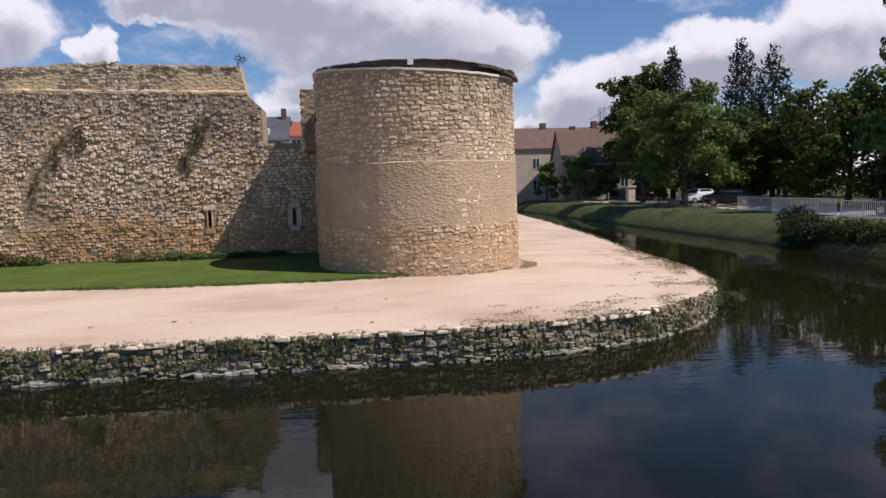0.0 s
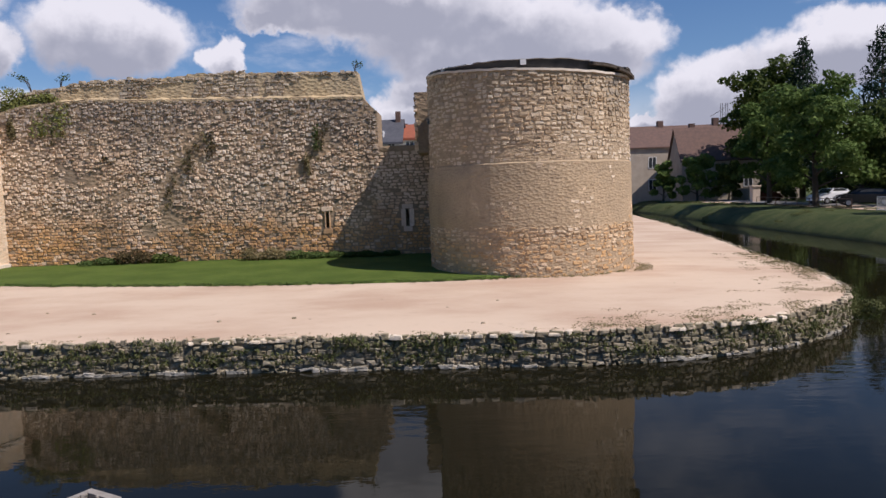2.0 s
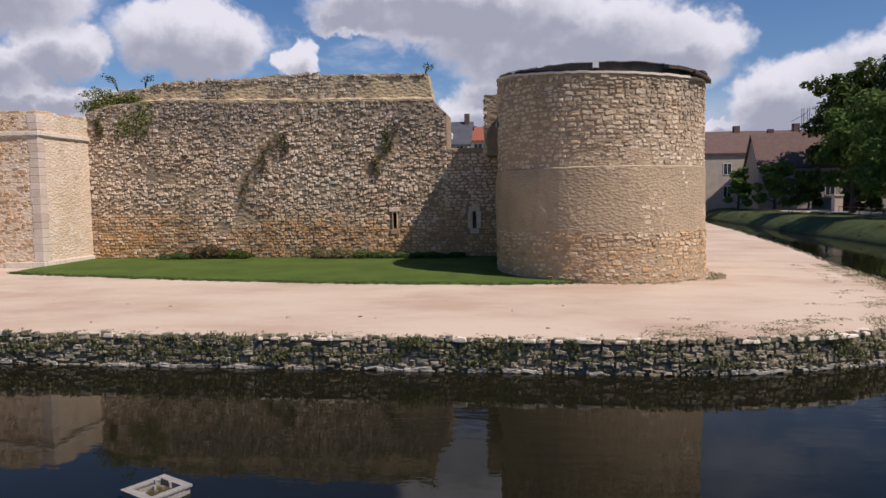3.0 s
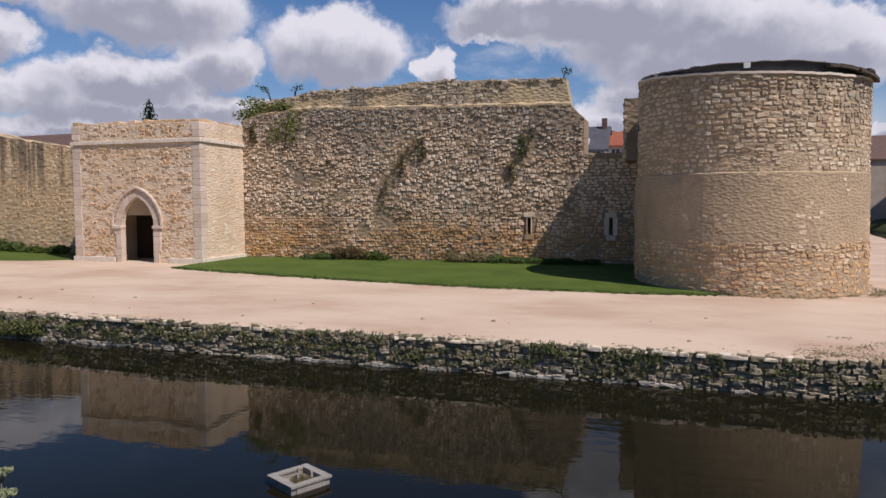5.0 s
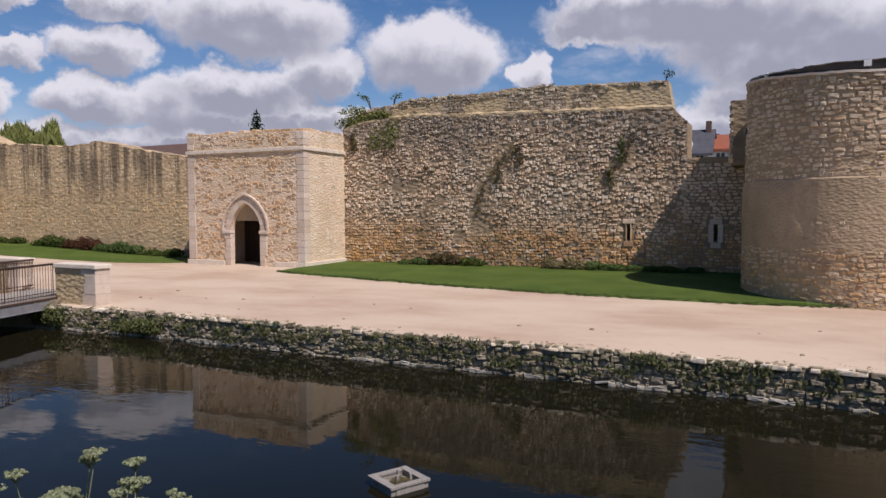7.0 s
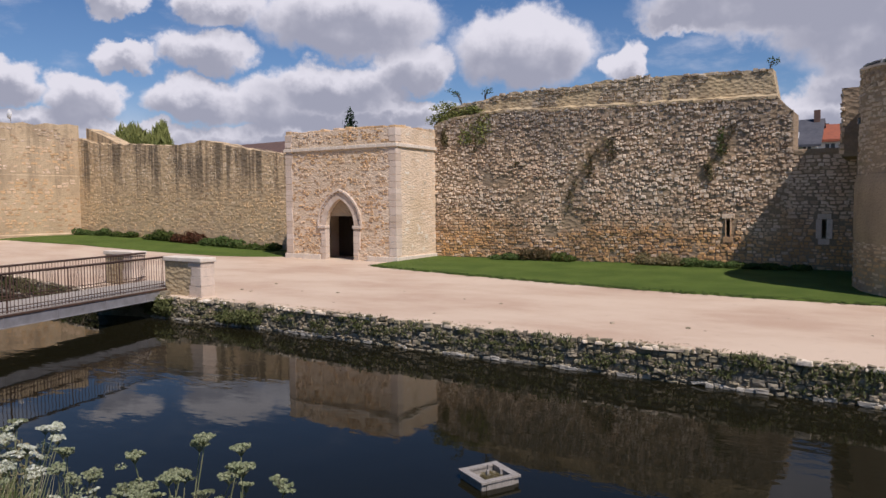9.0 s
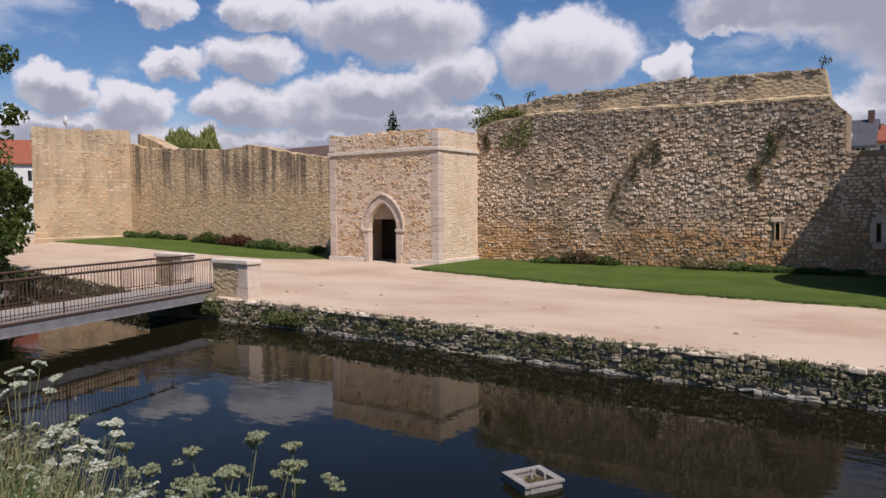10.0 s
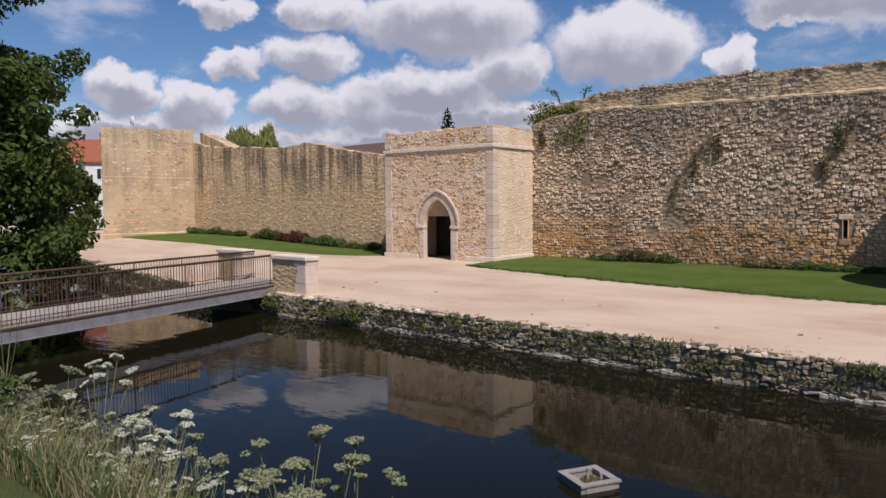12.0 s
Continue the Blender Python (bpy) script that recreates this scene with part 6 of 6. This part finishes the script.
def car(m, mat, label):
    own = root("car", label, "car", "parked cars")
    own.matrix_world = m
    prof = [(-2.1, 0.35), (-2.12, 0.75), (-2.0, 0.95), (-1.75, 1.0), (-1.25, 1.42), (-0.6, 1.5), (0.35, 1.46), (1.0, 1.02), (1.75, 0.9), (2.05, 0.72), (2.1, 0.36)]
    vs, fs = [], []
    n = len(prof)
    for y, k in ((-0.82, 0.0), (-0.88, 0.02), (0.88, 0.02), (0.82, 0.0)):
        for x, z in prof:
            pinch = 0.16 if z > 1.05 else 0.0
            vs.append((x, y * (1 - pinch) if z > 1.05 else y, z))
    for j in range(3):
        for i in range(n):
            fs.append((j * n + i, j * n + (i + 1) % n, (j + 1) * n + (i + 1) % n, (j + 1) * n + i))
    fs += [tuple(range(n)), tuple(3 * n + i for i in range(n))[::-1]]
    put("body", vs, fs, mat, own)
    for s in (-1, 1):
        y = s * 0.775
        put("side_window", [(-1.2, y, 1.02), (0.82, y, 1.02), (0.3, y * 0.985, 1.4), (-0.62, y * 0.985, 1.43), (-1.15, y * 0.985, 1.36)], [(0, 1, 2, 3, 4) if s < 0 else (4, 3, 2, 1, 0)], PANE, own)
        for x in (-1.3, 1.32):
            wh = put("wheel", *tube_data([(x, s * 0.72, 0.32), (x, s * 0.9, 0.32)], [0.32, 0.32], 18), RUBBER, own)
            put("rim", *tube_data([(x, s * 0.895, 0.32), (x, s * 0.912, 0.32)], [0.2, 0.19], 12), ALLOY, wh)
        box("headlight", 1.93, 2.09, s * 0.66 - 0.14, s * 0.66 + 0.14, 0.64, 0.76, FRAME_WHITE, own, 0.02)
        box("tail_light", -2.14, -2.0, s * 0.7 - 0.1, s * 0.7 + 0.1, 0.78, 0.94, LAMP_RED, own, 0.02)
    put("windscreen", [(0.98, -0.66, 1.05), (0.98, 0.66, 1.05), (0.4, 0.62, 1.44), (0.4, -0.62, 1.44)], [(0, 1, 2, 3)], PANE, own)
    put("rear_window", [(-1.72, -0.64, 1.04), (-1.72, 0.64, 1.04), (-1.28, 0.6, 1.41), (-1.28, -0.6, 1.41)], [(3, 2, 1, 0)], PANE, own)
    return own


car(pose(31.4, 37.2, 0.37, 0, 0, 118), CAR_BLUE, "dark blue car parked beside the roadside railing")
car(pose(35.2, 70.5, 0.38, 0, 0, 200), CAR_WHITE, "white car parked under the promenade trees")
car(pose(35.6, 66.0, 0.38, 0, 0, 160), CAR_BLACK, "black car parked under the promenade trees")
car(pose(34.0, 62.0, 0.36, 0, 0, 150), CAR_BLACK, "black car parked near the road bridge")

# low wall, pale pier and rails along the promenade
box("garden_wall", 36.5, 46, 99.5, 99.8, 0.3, 1.9, HOUSE_CREAM, None, 0.03)
tagged(bpy.data.objects["garden_wall"], "low cream garden wall behind the promenade", "wall", kind="structure")
gp = root("gate_pier", "pale stone gate pier on the promenade", "pier")
gp.location = (34.6, 87, 0.35)
box("shaft", -0.45, 0.45, -0.45, 0.45, -0.1, 1.75, ASHLAR, gp, 0.04)
box("cap", -0.55, 0.55, -0.55, 0.55, 1.75, 1.95, ASHLAR, gp, 0.04)
shrub(36.6, 87.5, 0.45, 2.6, 1.2, 1.3, LEAF_RED, 360, "reddish bush beside the gate pier", 900, 0.14)
fence("promenade_rail", (30.6, 58), (31.2, 78), 0.3, 0.8, RUST, "low dark rail along the promenade", 5.0, 2.5)


# ---- houses ----
def house(name, x, y, wide, deep, eave, ridge, turn, wall, roof, label, windows=(), chimneys=(), gable_front=False, base=-0.1):
    own = root(name, label, "house")
    own.matrix_world = pose(x, y, 0, 0, 0, turn)
    a, d = wide / 2, deep / 2
    if gable_front:
        vs = [(-a, -d, base), (a, -d, base), (a, -d, eave), (0, -d, ridge), (-a, -d, eave), (-a, d, base), (a, d, base), (a, d, eave), (0, d, ridge), (-a, d, eave)]
        fs = [(0, 1, 2, 3, 4), (9, 8, 7, 6, 5), (1, 6, 7, 2), (5, 0, 4, 9), (0, 5, 6, 1)]
        o, t = 0.25, 0.16
        rv = []
        for yy in (-d - o, d + o):
            rv += [(-a - o, yy, eave - 0.2), (0, yy, ridge + 0.05), (a + o, yy, eave - 0.2), (a + o, yy, eave - 0.2 + t), (0, yy, ridge + 0.05 + t), (-a - o, yy, eave - 0.2 + t)]
        rf = [(0, 1, 4, 5), (1, 2, 3, 4), (11, 10, 7, 6), (10, 9, 8, 7)] + [(i, 6 + i, 6 + (i + 1) % 6, (i + 1) % 6) for i in range(6)]
    else:
        vs = [(-a, -d, base), (a, -d, base), (a, d, base), (-a, d, base), (-a, -d, eave), (a, -d, eave), (a, d, eave), (-a, d, eave), (-a, 0, ridge), (a, 0, ridge)]
        fs = [(0, 1, 5, 4), (2, 3, 7, 6), (1, 2, 6, 9, 5), (3, 0, 4, 8, 7), (0, 3, 2, 1)]
        o, t = 0.3, 0.18
        rv = []
        for xx in (-a - o, a + o):
            rv += [(xx, -d - o, eave - 0.2), (xx, 0, ridge + 0.03), (xx, d + o, eave - 0.2), (xx, d + o, eave - 0.2 + t), (xx, 0, ridge + 0.03 + t), (xx, -d - o, eave - 0.2 + t)]
        rf = [(5, 4, 1, 0), (4, 3, 2, 1), (6, 7, 10, 11), (7, 8, 9, 10)] + [(i, (i + 1) % 6, 6 + (i + 1) % 6, 6 + i) for i in range(6)]
    put("wall", vs, fs, wall, own)
    rf_ob = put("roof", rv, rf, roof, own)
    for cx, cy, h, s in chimneys:
        ch = box("chimney", cx - s / 2, cx + s / 2, cy - s / 2, cy + s / 2, min(eave, ridge) - 0.2, h, TILE_BROWN, rf_ob, 0.02)
    for wx, wz, ww, wh in windows:
        bm = bmesh.new()
        for q in ((wx - ww / 2 - .08, wx + ww / 2 + .08, wz - .08, wz), (wx - ww / 2 - .08, wx + ww / 2 + .08, wz + wh, wz + wh + .08), (wx - ww / 2 - .08, wx - ww / 2, wz, wz + wh), (wx + ww / 2, wx + ww / 2 + .08, wz, wz + wh), (wx - .03, wx + .03, wz, wz + wh)):
            add_box(bm, q[0], q[1], -d - 0.06, -d + 0.03, q[2], q[3])
        wf = from_bm("window_frame", bm, FRAME_WHITE, own)
        put("pane", [(wx - ww / 2, -d - 0.02, wz), (wx + ww / 2, -d - 0.02, wz), (wx + ww / 2, -d - 0.02, wz + wh), (wx - ww / 2, -d - 0.02, wz + wh)], [(0, 1, 2, 3)], PANE, wf)
    return own


house("town_house", 23.0, 118, 40, 11, 8.6, 12.0, 3, HOUSE_CREAM, TILE_BROWN, "long cream town house with a brown tiled roof", [(x, z, 1.1, 1.6) for x in (2, 6, 10, 14, 18) for z in (2.0, 5.4)], ((9, 0, 13.0, 0.9), (18, 0, 13.2, 0.9)))
hb = house("town_house", 38.5, 108, 14, 9, 6.0, 10.8, -4, HOUSE_CREAM, TILE_BROWN, "cream house with a steep brown roof and skylights", [(-5, 2.2, 1.1, 1.6), (-1.5, 2.2, 1.1, 1.6), (2, 2.2, 1.1, 1.6)], ((-4.5, 0.5, 11.6, 0.8), (5, 0, 12.4, 1.1)))
slate = house("slate_house", -6.6, 58.5, 3.6, 5, 6.75, 8.5, 0, HOUSE_WHITE, SLATE, "grey slate roofed house behind the low wall", [(0.3, 5.9, 0.5, 0.7), (1.2, 5.9, 0.5, 0.7)], ((1.6, -0.2, 9.3, 0.4),))
box("dormer", 0.0, 0.62, -2.2, -0.8, 7.0, 7.65, FRAME_WHITE, slate, 0.03)
put("dormer_pane", [(0.1, -2.22, 7.1), (0.52, -2.22, 7.1), (0.52, -2.22, 7.55), (0.1, -2.22, 7.55)], [(0, 1, 2, 3)], PANE, slate)
house("red_roof_house", -2.55, 60.0, 4.6, 6, 7.1, 8.2, 0, HOUSE_WHITE, TILE_RED, "white house with an orange tiled roof", [(-1.5, 6.0, 0.6, 0.8), (-0.6, 6.0, 0.6, 0.8)], ((-2.0, 0.3, 8.5, 0.35),))
house("white_house", -91, 42.0, 6.5, 7, 8.3, 11.0, 60, HOUSE_WHITE, TILE_RED, "white house with an orange roof behind the tree", [(-1.5, 6.2, 0.9, 1.2), (1, 6.2, 0.9, 1.2)], ((1, 0, 12, 0.6),))
house("long_house", -62.0, 62, 34, 8, 7.6, 10.0, -4, HOUSE_CREAM, TILE_BROWN, "long brown roof showing above the western wall", (), ((6, 0, 10.6, 0.7),))

# satellite dish on the western tower
dish = root("satellite_dish", "small white satellite dish above the western tower", "dish")
dish.location = (-55.4, 28.6, 8.62)
put("mast", *tube_data([(0, 0, -0.05), (0, 0, 0.9)], [0.03, 0.03], 6), ZINC, dish)
vs, fs = [], []
for j in range(4):
    for i in range(14):
        a, r = 2 * math.pi * i / 14, 0.36 * j / 3
        vs.append((r * math.cos(a), -0.1 - 0.9 * r * r * -1 - 0.1, 0.95 + r * math.sin(a)))
for j in range(3):
    for i in range(14):
        fs.append((j * 14 + i, j * 14 + (i + 1) % 14, (j + 1) * 14 + (i + 1) % 14, (j + 1) * 14 + i))
put("reflector", vs, fs, FRAME_WHITE, dish)

# thin lattice mast behind the town houses
mast = root("lattice_mast", "thin grey lattice mast behind the town houses", "mast")
mast.location = (50.3, 141.0, 0.3)
for sx, sy in ((-1, -1), (1, -1), (1, 1), (-1, 1)):
    put("leg", *tube_data([(sx * 0.5, sy * 0.5, -0.2), (sx * 0.5, sy * 0.5, 17.6)], [0.07, 0.07], 5), STEEL, mast)
for k in range(14):
    for sy in (-0.5, 0.5):
        put("brace", *tube_data([(-0.5 if k % 2 else 0.5, sy, 1.2 * k + 0.6), (0.5 if k % 2 else -0.5, sy, 1.2 * k + 1.8)], [0.045, 0.045], 4), STEEL, mast)
put("arm", *tube_data([(-2.6, 0, 15.2), (0, 0, 16.6)], [0.07, 0.07], 5), STEEL, mast)
